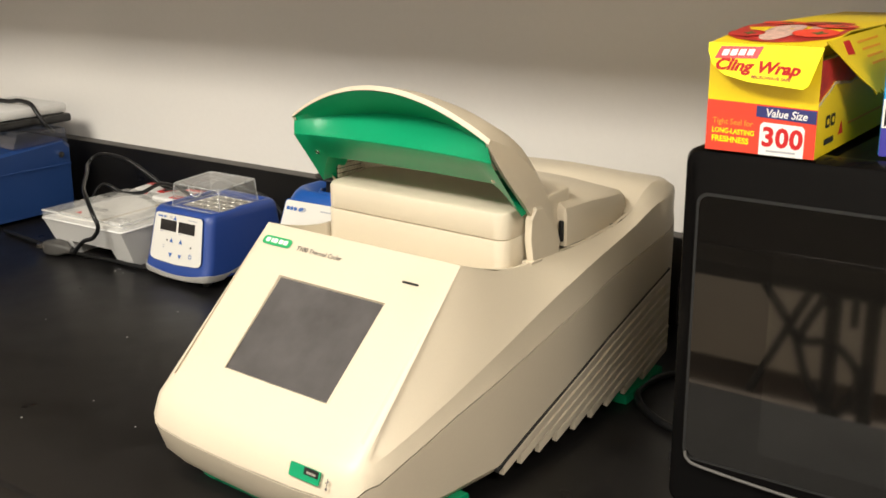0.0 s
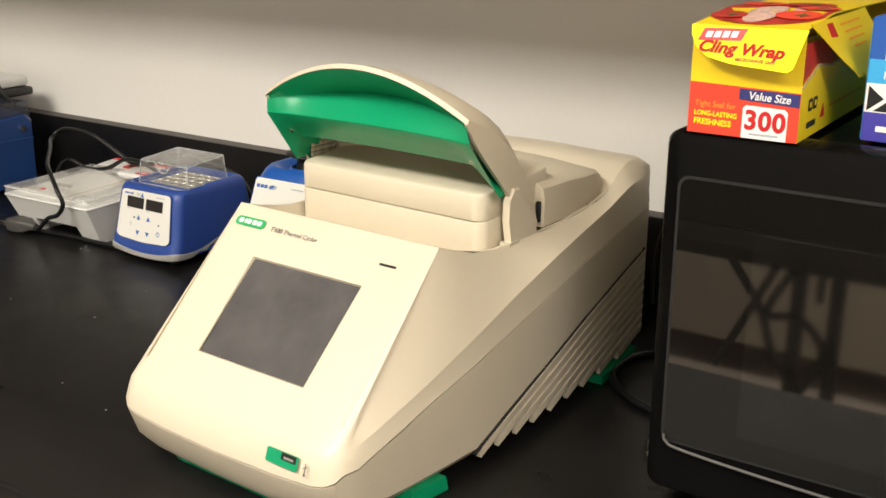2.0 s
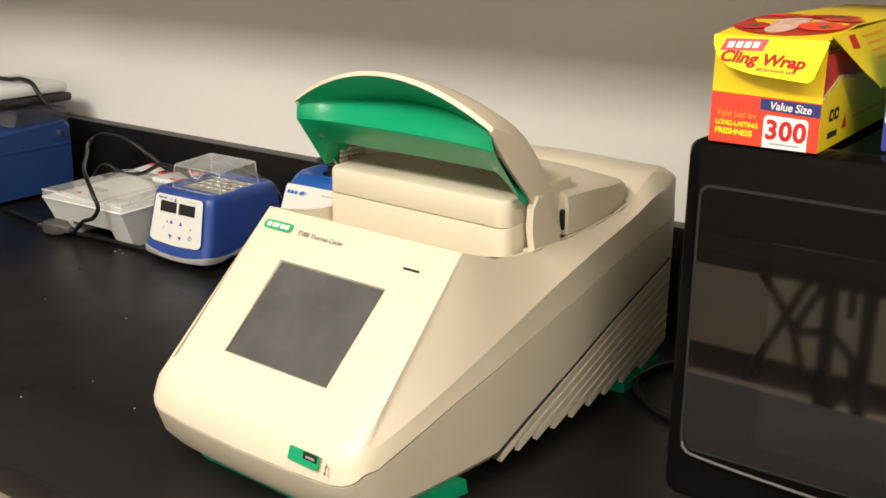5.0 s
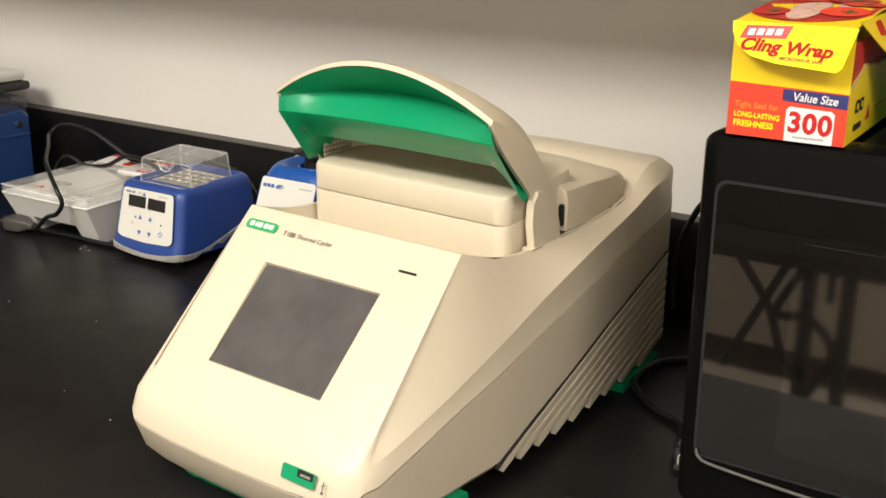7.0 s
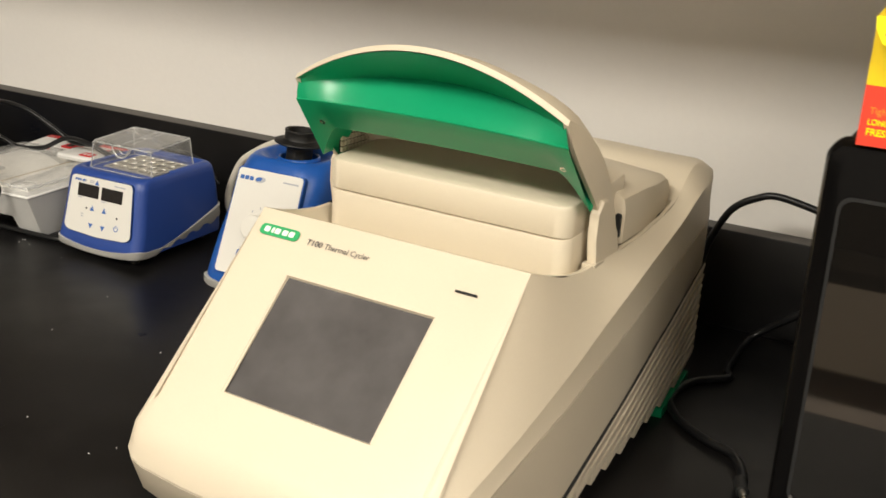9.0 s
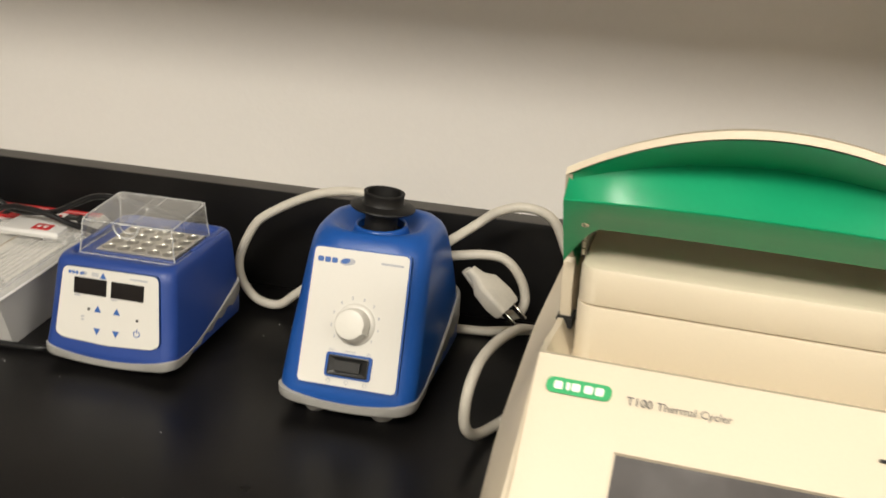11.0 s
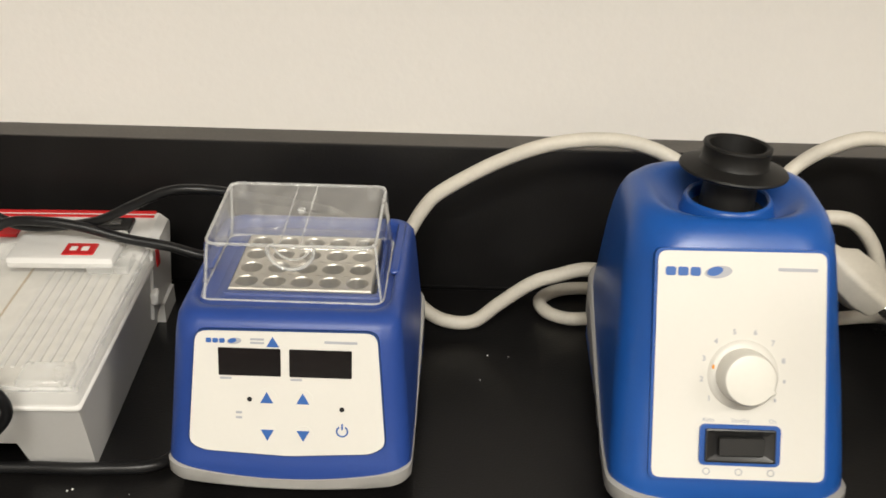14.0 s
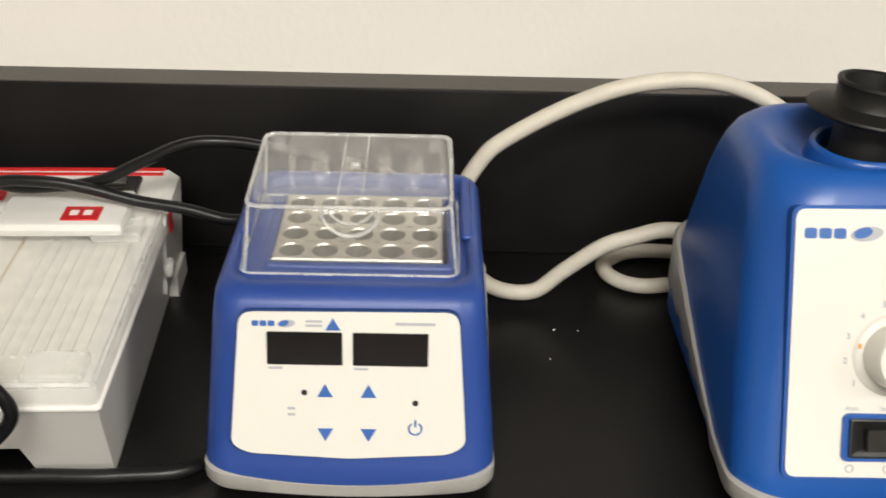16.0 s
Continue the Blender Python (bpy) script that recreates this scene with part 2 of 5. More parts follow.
def curve_points(pts, per=8):
    """Points along a smooth line through the given ones."""
    p = [Vector(q) for q in pts]
    p = [2 * p[0] - p[1]] + p + [2 * p[-1] - p[-2]]
    out = []
    for a, b, c, d in zip(p, p[1:], p[2:], p[3:]):
        for k in range(per):
            t = k / per
            out.append(0.5 * ((2 * b) + (c - a) * t + (2 * a - 5 * b + 4 * c - d) * t * t + (3 * b - a - 3 * c + d) * t**3))
    return out + [p[-2]]


def tube(pts, radius, n=10, per=8, bm=None):
    """A round cord through the given points."""
    line = curve_points(pts, per)
    up, sections = Vector((0.13, 0.21, 0.97)), []
    for i, p in enumerate(line):
        ahead = (line[min(i + 1, len(line) - 1)] - line[max(i - 1, 0)]).normalized()
        side = ahead.cross(up).normalized()
        up = side.cross(ahead).normalized()
        sections.append([p + radius * (math.cos(2 * math.pi * k / n) * side + math.sin(2 * math.pi * k / n) * up) for k in range(n)])
    return loft(sections, True, True, bm)


def slab(outline, thick, m):
    """A flat plate with the given outline (x, y), of that thickness, laid by the pose m."""
    return loft([[m @ Vector((x, y, 0)) for x, y in outline], [m @ Vector((x, y, thick)) for x, y in outline]])


def rounded(w, h, r, n=5):
    return plan(w / 2, -h / 2, h / 2, r, n)


def circle(r, n=20, cx=0.0, cy=0.0):
    return [(cx + r * math.cos(2 * math.pi * k / n), cy + r * math.sin(2 * math.pi * k / n)) for k in range(n)]


def lettering(name, words, size, m, material, parent, align="LEFT", bold=0.0, slant=0.0, stretch=1.0, label=""):
    """Printed words, laid flat in the pose m (x along the line, y up the letters)."""
    cu = bpy.data.curves.new(name, "FONT")
    cu.body, cu.size, cu.align_x, cu.extrude, cu.offset, cu.shear = words, size, align, 0.00006, bold, slant
    cu.resolution_u = 3
    tmp = bpy.data.objects.new(name, cu)
    me = bpy.data.meshes.new_from_object(tmp)
    bpy.data.objects.remove(tmp)
    me.transform(Matrix.Diagonal((stretch, 1, 1, 1)))
    me.transform(m)
    me.materials.clear()
    me.materials.append(material)
    ob = new(name, me)
    ob.parent = parent
    if label:
        tagged(ob, label)
    return ob


def face_frame(origin, right, up):
    """The pose of a flat face: x to its right, y up it, z out of it."""
    r = Vector(right).normalized()
    u = Vector(up)
    u = (u - u.dot(r) * r).normalized()
    n = r.cross(u)
    return Matrix(((r.x, u.x, n.x, origin[0]), (r.y, u.y, n.y, origin[1]), (r.z, u.z, n.z, origin[2]), (0, 0, 0, 1)))


def lerp(x, table):
    """Straight lines through (x, value) pairs."""
    return float(np.interp(x, [a for a, _ in table], [b for _, b in table]))


# ---- the room ----
def structure(name, bm, material, label, smooth=0):
    return tagged(part(name, bm, material, None, label, smooth), category=name.split("_")[0], kind="structure")


structure("wall_north", box(-3.0, 3.4, WALL, WALL + 0.12, FLOOR, CEILING), M_WALL, "plain off-white painted wall behind the bench")
structure("wall_south", box(-3.0, 3.4, -3.42, -3.3, FLOOR, CEILING), M_WALL, "plain painted wall across the room")
structure("wall_west", box(-3.12, -3.0, -3.42, WALL + 0.12, FLOOR, CEILING), M_WALL, "plain painted end wall of the room")
structure("wall_east", box(3.4, 3.52, -3.42, WALL + 0.12, FLOOR, CEILING), M_WALL, "plain painted end wall of the room")
structure("floor", box(-3.12, 3.52, -3.42, WALL + 0.12, FLOOR - 0.1, FLOOR), M_FLOOR, "brownish vinyl floor below the bench")
structure("ceiling", box(-3.12, 3.52, -3.42, WALL + 0.12, CEILING, CEILING + 0.1), M_CEIL, "plain white ceiling")

structure("countertop", box(-2.6, 2.9, -0.648, 0.0, -0.032, COUNTER, 0.004, 3), M_EPOXY, "matt black epoxy resin bench top", 40)
structure("splashback", box(-2.6, 2.9, 0.0, WALL, -0.032, 0.1, 0.0015, 2), M_EPOXY, "black epoxy splashback along the wall", 40)
# thin paler strip laid over the splashback's top face
structure("splashback_trim", box(-2.6, 2.9, 0.0004, WALL - 0.0002, 0.1, 0.1005), M_EPOXY_EDGE, "paler top edge of the splashback")
structure("base_cabinet", box(-2.6, 2.9, -0.6, WALL, FLOOR + 0.1, -0.034), M_LAMIN, "beige laminate base cabinet carrying the bench top")
structure("cabinet_plinth", box(-2.6, 2.9, -0.53, WALL, FLOOR, FLOOR + 0.1), M_DARK, "dark recessed plinth of the base cabinet")
structure("wall_cabinet", box(-2.6, 2.9, -0.30, WALL, 0.47, 1.2, 0.002, 1), M_LAMIN, "beige laminate cabinet on the wall over the bench")
structure("caulk_seam", box(-2.6, 2.9, -0.0012, 0.0, 0.0, 0.0012), M_EPOXY, "thin seam where bench top meets splashback")

for px, py, sx, sy, _ in PANELS:
    lt = thing("ceiling_light", pose(px, py, CEILING), "white recessed ceiling light panel, lit", "ceiling light", "ceiling lights")
    part("frame", box(-sx / 2 - 0.03, sx / 2 + 0.03, -sy / 2 - 0.03, sy / 2 + 0.03, -0.012, 0.0), M_CEIL, lt)
    part("diffuser", box(-sx / 2, sx / 2, -sy / 2, sy / 2, -0.018, -0.0125), M_DIFF, lt, "glowing diffuser", 0)


# ---- thermal cycler ----
def thermal_cycler():
    root = thing("thermal_cycler", pose(0.4893, -0.3694, 0, 0, 0, -3.0), "beige thermal cycler with its green-lined lid open", "thermal cycler")
    half = [(-0.213, 0.112), (-0.187, 0.1185), (-0.12, 0.127), (-0.05, 0.132), (0.05, 0.1325), (0.15, 0.1285), (0.27, 0.119)]
    seam = [(-0.215, 0.043), (-0.198, 0.048), (-0.18, 0.0535), (-0.107, 0.079), (-0.042, 0.0965), (0.036, 0.1155), (0.13, 0.1355), (0.25, 0.150), (0.3, 0.153)]
    crease_u = [(-0.215, 0.102), (-0.187, 0.1125), (-0.158, 0.119), (-0.107, 0.1258), (-0.04, 0.1305), (0.05, 0.131), (0.15, 0.1268), (0.2, 0.123), (0.27, 0.1168)]
    crease_z = [(-0.215, 0.054), (-0.187, 0.0645), (-0.16, 0.0745), (-0.107, 0.0945), (-0.04, 0.119), (0.0, 0.1322), (0.04, 0.1442), (0.084, 0.1545), (0.1385, 0.1652), (0.165, 0.1705), (0.185, 0.1755), (0.205, 0.18), (0.27, 0.182)]
    top_u = [(-0.215, 0.1), (-0.198, 0.1025), (-0.066, 0.1055), (-0.03, 0.111), (0.1, 0.1125), (0.18, 0.1105), (0.205, 0.1085), (0.3, 0.103)]
    top_z = [(-0.196, 0.0655), (-0.066, 0.1845), (-0.052, 0.1795), (-0.03, 0.1725), (0.0, 0.168), (0.07, 0.1665), (0.13, 0.1685), (0.165, 0.1725), (0.18, 0.1765), (0.195, 0.1845), (0.208, 0.191), (0.222, 0.1955), (0.25, 0.196), (0.27, 0.192)]
    back = 0.268

    def column(v, s, out=1.0):
        """Points up the side at v; s is -1 for the other side."""
        h, zs = lerp(v, half), lerp(v, seam)
        low = [(s * (h - 0.010), v, 0.011), (s * (h - 0.002), v, 0.02), (s * h, v, zs - 0.0007)]
        a, b = Vector((s * lerp(v, crease_u), v, lerp(v, crease_z))), Vector((s * lerp(v, top_u), v, lerp(v, top_z)))
        up = [Vector((s * h, v, zs + 0.0007)), Vector((s * (h - 0.0015), v, zs + 0.45 * (a.z - zs))), a, a.lerp(b, 0.06), a.lerp(b, 0.23), a.lerp(b, 0.7375), a.lerp(b, 0.96), b]
        return [Vector(p) for p in low], up

    cols = []
    vs = [0.235, 0.222, 0.208, 0.195, 0.18, 0.165, 0.145, 0.12, 0.095, 0.07, 0.045, 0.02, 0.0, -0.03, -0.052, -0.066, -0.085, -0.105, -0.13, -0.15, -0.165, -0.177]
    for v in vs:
        cols.append(column(v, 1))

    def front(u, bulge):
        """Points up the nose and the sloping front panel at u."""
        v0 = -0.2035 + bulge
        zs = 0.0415 + 0.75 * bulge
        low = [Vector((u * 0.93, v0 + 0.016, 0.009)), Vector((u * 0.98, v0 + 0.0075, 0.02)), Vector((u, v0, zs - 0.0007))]
        a, b = Vector((u * 0.955, -0.194 + bulge * 0.35, 0.0665)), Vector((min(max(u, -0.1055), 0.1055), -0.066, 0.1845))
        up = [Vector((u, v0, zs + 0.0007)), Vector((u * 0.985, v0 + 0.002 + bulge * 0.05, zs + 0.011)), a, a.lerp(b, 0.04), a.lerp(b, 0.232), a.lerp(b, 0.741), a.lerp(b, 0.97), b]
        return low, up

    for u, bulge in ((0.1165, 0.016), (0.113, 0.0095), (0.106, 0.005), (0.095, 0.0028), (0.0585, 0.0008), (0.0, 0.0), (-0.0585, 0.0008), (-0.095, 0.0028), (-0.106, 0.005), (-0.113, 0.0095), (-0.1165, 0.016)):
        cols.append(front(u, bulge))
    for v in vs[::-1]:
        cols.append(column(v, -1))

    def rear(u, v, ut, vt):
        zs = lerp(v, seam)
        low = [Vector((u * 0.93, v - 0.006, 0.013)), Vector((u * 0.99, v, 0.022)), Vector((u, v, zs - 0.0007))]
        zc, zt = 0.182, 0.1955
        up = [Vector((u, v, zs + 0.0007)), Vector((u * 0.99, v, zs + 0.4 * (zc - zs)))]
        up += [Vector((u * 0.99 + (ut - u * 0.99) * t * t, v + (vt - v) * t * t, zc + (zt - zc) * math.sin(t * math.pi / 2))) for t in (0.0, 0.06, 0.23, 0.7375, 0.96, 1.0)]
        return low, up

    half_rear = [(0.118, 0.25, 0.1025, 0.2385), (0.1145, 0.26, 0.099, 0.244), (0.107, 0.266, 0.0925, 0.248), (0.096, back, 0.083, 0.249), (0.048, back + 0.001, 0.04, 0.25)]
    for u, v, ut, vt in half_rear:
        cols.append(rear(-u, v, -ut, vt))
    cols.append(rear(0.0, back + 0.001, 0.0, 0.25))
    for u, v, ut, vt in half_rear[::-1]:
        cols.append(rear(u, v, ut, vt))

    lower = [[c[0][k] for c in cols] for k in range(3)]
    ring = lower[-1]
    mid = Vector((0, 0.03, 0))
    lower += [[p + (mid - p) * 0.016 + Vector((0, 0, 0.0002 - (mid - p).z * 0.016)) for p in ring], [p + (mid - p) * 0.016 + Vector((0, 0, 0.004 - (mid - p).z * 0.016)) for p in ring]]
    shell = part("lower_shell", loft(lower, False), M_BEIGE_SHADED, root, "beige lower shell with ribbed vents, darkened for shade", 28)
    bm = bmesh.new()
    bm.faces.new([bm.verts.new(p) for p in lower[0]])
    part("underside", bm, M_BEIGE_SHADED, shell, "", 0)

    # upper shell, with a window left open for the touchscreen
    upper = [[c[1][k] for c in cols] for k in range(8)]
    bm = loft(upper, False)
    bm.faces.ensure_lookup_table()
    hole = []
    for f in bm.faces:
        c = f.calc_center_median()
        if abs(c.x) < 0.05 and c.y < -0.09 and 0.095 < c.z < 0.152:
            hole.append(f)
    bmesh.ops.delete(bm, geom=hole, context="FACES")
    top = part("upper_shell", bm, M_BEIGE, root, "", 42)
    on_crease = [p.co.y < 0.15 and abs(p.co.z - lerp(p.co.y, crease_z)) < 2e-4 and abs(abs(p.co.x) - lerp(p.co.y, crease_u)) < 2e-4 for p in top.data.vertices]
    for ed in top.data.edges:
        if on_crease[ed.vertices[0]] and on_crease[ed.vertices[1]]:
            ed.use_edge_sharp = True

    # the touchscreen, sunk into the panel, with its chamfered surround
    tl, bl = Vector(front(0.0585, 0.0008)[1][5]), Vector(front(0.0585, 0.0008)[1][4])
    hi, lo = tl, bl
    fr = face_frame((0, (hi.y + lo.y) / 2, (hi.z + lo.z) / 2), (1, 0, 0), (0, hi.y - lo.y, hi.z - lo.z))
    h = (hi - lo).length
    w = 0.1172
    outer = [(-w / 2, -h / 2), (w / 2, -h / 2), (w / 2, h / 2), (-w / 2, h / 2)]
    inner = [(-w / 2 + 0.0012, -h / 2 + 0.0012), (w / 2 - 0.0012, -h / 2 + 0.0012), (w / 2 - 0.0012, h / 2 - 0.0008), (-w / 2 + 0.0012, h / 2 - 0.0008)]
    part("screen_surround", loft([[fr @ Vector((x, y, 0.0003)) for x, y in outer], [fr @ Vector((x, y, -0.0022)) for x, y in inner]], False), M_BEIGE_SHADED, root, "", 0)
    part("touchscreen", slab([(x * 1.02, y * 1.02) for x, y in inner], 0.001, fr @ Matrix.Translation((0, 0, -0.003))), M_SCREEN, root, "dark grey unlit touchscreen", 0)

    # print and slot on the panel
    pnl = face_frame((0, -0.0725, 0.1785), (1, 0, 0), (0, hi.y - lo.y, hi.z - lo.z))
    up1 = pnl @ Matrix.Translation((-0.004, 0.001, 0.0008))
    badge = part("badge", slab(rounded(0.0335, 0.0085, 0.0035), 0.0004, up1 @ pose(-0.0775, -0.0085, 0)), M_GREEN_INK, root, "green pill-shaped maker's badge")
    for k, bw in enumerate((0.0045, 0.002, 0.0045, 0.0045, 0.0045)):
        x0 = (-0.0115, -0.0065, -0.0025, 0.0040, 0.0096)[k]
        part("badge_mark", slab(rounded(bw, 0.0042, 0.0009, 2), 0.0003, up1 @ pose(-0.0775 + x0 + 0.001, -0.0085, 0.0005)), M_WHITE_INK, badge, "white")
    lettering("printed_name", "T100", 0.0062, up1 @ pose(-0.053, -0.0122, 0.0001), M_INK, root, bold=0.00006)
    lettering("printed_name", "Thermal Cycler", 0.0058, up1 @ pose(-0.038, -0.0122, 0.0001), M_INK, root)
    part("status_light", slab(rounded(0.016, 0.0017, 0.0005, 2), 0.0006, up1 @ pose(0.075, -0.0165, -0.0004)), M_DARK, root, "thin dark indicator slot")

    # the usb recess in the nose
    uf = face_frame((0.0695, -0.1995, 0.0565), (1, 0, 0), (0, 0.35, 1))
    usb = part("usb_recess", slab(rounded(0.03, 0.0102, 0.0012, 2), 0.0011, uf @ Matrix.Translation((0, 0, 0.0005))), M_GREEN, root, "green usb recess")
    part("socket", slab(rounded(0.014, 0.0052, 0.0005, 2), 0.0006, uf @ pose(0.0065, 0.0022, 0.0014)), M_BLACKP, usb, "black usb socket")
    part("contact_strip", slab(rounded(0.009, 0.0016, 0.0003, 2), 0.0004, uf @ pose(0.0068, 0.0016, 0.0019)), M_ALU, usb, "bright metal tongue")
    part("usb_print", slab(rounded(0.0007, 0.008, 0.0003, 2), 0.0002, uf @ pose(0.0225, -0.001, 0.0012)), M_INK, root)
    part("usb_print", slab(rounded(0.004, 0.0007, 0.0003, 2), 0.0002, uf @ pose(0.0225, 0.0002, 0.0012, 0, 0, 30)), M_INK, root)
    part("usb_print", slab(circle(0.0011, 12), 0.0002, uf @ pose(0.0225, -0.0048, 0.0012)), M_INK, root)

    # deck round the sample block, and the top of the rear hump
    rows = []
    for v in (-0.0655, -0.058, -0.045, -0.02, 0.0, 0.05, 0.1, 0.15, 0.178, 0.19, 0.2, 0.212, 0.222, 0.235, 0.2385, 0.244, 0.248, 0.249, 0.25):
        hu_, zt = lerp(v, top_u), lerp(v, top_z)
        if v > 0.236:
            hu_, zt = lerp(v, [(0.2385, 0.1025), (0.244, 0.099), (0.248, 0.0925), (0.249, 0.083), (0.25, 0.04)]), 0.1955
        rows.append([(hu_ * x, v, zt + 0.0025 * (1 - x * x) * (1 if v > 0.21 else 0) - (0.017 * (1 if abs(x) < 0.965 else 0) if -0.05 < v < 0.16 else 0)) for x in (-1, -0.97, -0.9, -0.6, -0.3, 0, 0.3, 0.6, 0.9, 0.97, 1)])
    part("deck", loft(rows, False, False), M_BEIGE, root, "", 35)

    # sample block housing and heated cover
    def head(z0, z1, inset, crown, edge):
        secs = []
        for z, d in ((z0, 0.0004), (z0 + 0.0006, 0.0), (z1 - edge, 0.0), (z1 - edge * 0.3, edge * 0.3), (z1, edge)):
            secs.append([(x, y, z + crown * (1 - (x / 0.1) ** 2) + (0.06 * y if z > z0 + 0.01 else 0)) for x, y in plan(0.0995 - inset - d, -0.003 + inset + d, 0.1 - d, 0.012, 6)])
        return loft(secs)

    part("block_housing", head(0.146, 0.1866, 0.0, 0.0, 0.0005), M_BEIGE, root, "", 35)
    part("heated_cover", head(0.1869, 0.2095, 0.0003, 0.003, 0.003), M_BEIGE, root, "", 35)

    # lid: an arched visor, beige outside, green inside with a grip pocket
    def rim_z(u):
        return 0.2745 + 0.0325 * (1 - (u / 0.106) ** 2)

    def outer_line(u, lift=0.0):
        """From the rim back and down to the hinge."""
        k = 1 - (u / 0.106) ** 2
        a, b = Vector((u, -0.030 - 0.006 * k, rim_z(u))), Vector((u, 0.070 + 0.006 * min(1, 3 * k), 0.170 + 0.026 * min(1, 3 * k)))
        out = []
        for i in range(9):
            t = i / 8
            p = a.lerp(b, t)
            bow = 4 * t * (1 - t) * (0.019 + 0.010 * k)
            out.append(p + Vector((0, 0.66 * bow, 0.75 * bow)) + Vector((0, -0.0012 * lift, lift)))
        return out

    us = [-0.106 + 0.212 * i / 24 for i in range(25)]
    lid = part("lid", bmesh.new(), M_BEIGE, root, "beige arched lid raised open", 35)
    bm = loft([outer_line(u) for u in us], False, False)
    loft([[p + Vector((0, -0.0028, -0.0034)) for p in outer_line(u)] for u in us], False, False, bm)
    loft([[outer_line(u)[0], outer_line(u)[0] + Vector((0, -0.0028, -0.0034))] for u in us], False, False, bm)
    cheeks = []
    for s in (-1, 1):
        edge = outer_line(s * 0.106)
        low = [Vector((s * x, v, z)) for x, v, z in ((0.106, -0.0322, 0.2718), (0.107, -0.0245, 0.2575), (0.1082, -0.0145, 0.2440), (0.1095, -0.001, 0.2285), (0.110, 0.0135, 0.2130), (0.109, 0.0285, 0.197), (0.1075, 0.0425, 0.1825), (0.1065, 0.050, 0.1745), (0.106, 0.0565, 0.167))]
        cheeks.append(loft([[p + Vector((-s * 0.0042, 0.001, -0.0042)) for p in edge[:6]], [p + Vector((-s * 0.0042, 0.0, 0.0)) for p in low[:6]]], False, False))
        inn = Vector((-s * 0.0035, 0, 0))
        loft([edge, low], False, False, bm)
        loft([[p + inn for p in edge], [p + inn for p in low]], False, False, bm)
        loft([low, [p + inn for p in low]], False, False, bm)
    bmesh.ops.remove_doubles(bm, verts=bm.verts[:], dist=0.0004)
    old = lid.data
    bmesh.ops.recalc_face_normals(bm, faces=bm.faces[:])
    bm.to_mesh(old)
    bm.free()
    for f in old.polygons:
        f.use_smooth = True
    old.set_sharp_from_angle(angle=radians(35))

    def pocket(u):
        """Rim, pocket roof, pocket floor, edge and the face below it."""
        k = 1 - (u / 0.1025) ** 2
        roof = outer_line(u * 0.106 / 0.1065)
        a = roof[0] + Vector((0, -0.0026, -0.0042))
        d = Vector((u, -0.030 + 0.028 * k, 0.2685 + 0.0105 * k))
        e = Vector((u * 1.02, -0.0305 + 0.004 * k, 0.2568 + 0.0015 * k))
        corner = max(0.0, (abs(u) - 0.086) / 0.0185)
        g = Vector((u * 1.05, -0.005 + 0.0115 * corner ** 1.3, 0.2335 + 0.0015 * k - 0.0255 * corner ** 1.3))
        out = [a, a.lerp(d, 0.5) + Vector((0, 0.001, 0.001)), d, d.lerp(e, 0.04), d.lerp(e, 0.6), e + Vector((0, 0.001, 0.0003)), e, e + Vector((0, 0.0006, -0.0012)), e.lerp(g, 0.5), g, g + Vector((0, 0.004, 0.0006)), Vector((u, 0.024, g.z + 0.003))]
        return out

    for cheek in cheeks:
        part("cheek_lining", cheek, M_GREEN, root, "green lining of the lid cheek", 30)
    us2 = [-0.1045 + 0.209 * i / 44 for i in range(45)]
    part("lid_lining", loft([pocket(u) for u in us2], False, False), M_GREEN, root, "green inner lining with a grip pocket", 24)
    for s in (-1, 1):
        nrm = face_frame((s * 0.0965, -0.0125, 0.2385), (1, 0, 0), (0, -0.66, 0.75))
        scr = part("lid_screw", loft([[nrm @ Vector((r * math.cos(a), r * math.sin(a), z)) for a in [2 * math.pi * i / 16 for i in range(16)]] for r, z in ((0.0022, -0.001), (0.0022, 0.0006), (0.0012, 0.0007), (0.0010, -0.0006))]), M_STEEL, root, "small bright screw")
        # hinge arm beside the heated cover
        arm = [(0.022, 0.163), (0.0175, 0.186), (0.0185, 0.203), (0.025, 0.2115), (0.034, 0.2105), (0.045, 0.198), (0.057, 0.181), (0.062, 0.166), (0.045, 0.161)]
        secs = [[(s * x, 0.026 + (y - 0.026) * k + (0.026 - 0.026 * k) * 0, 0.186 + (z - 0.186) * k) for y, z in arm] for x, k in ((0.1050, 0.95), (0.1058, 1.0), (0.1104, 1.0), (0.1116, 0.95))]
        part("hinge_arm", loft(secs), M_BEIGE, root, "", 30)
        part("arm_slot", box(s * 0.108 - 0.0048, s * 0.108 + 0.0048, 0.017, 0.032, 0.1615, 0.1678), M_DARK if s < 0 else M_BEIGE_SHADED, root, "", 0)
        # small black block, drawn for the dark gap at the hinge
        part("hinge_gap", box(s * 0.1045 - 0.002, s * 0.1045 + 0.0025, 0.0705, 0.0740, 0.172, 0.190, 0.001, 1), M_DARK, root, "black block drawn for the dark hinge gap")
    # perforated side cheek inside the lid
    bm = bmesh.new()
    for i in range(8):
        for j in range(7):
            v, z = 0.018 + 0.0046 * i, 0.2115 + 0.0044 * j
            box(-0.1012, -0.0994, v - 0.0018, v + 0.0018, z - 0.0017, z + 0.0017, 0, 1, None, bm)
    part("cover_vent", bm, M_BEIGE_SHADED, root, "perforated vent under the lid", 0)
    part("cover_vent_back", box(-0.1016, -0.1012, 0.0155, 0.053, 0.209, 0.2405), M_DARK, root, "", 0)

    # fixed cover behind the lid
    secs = []
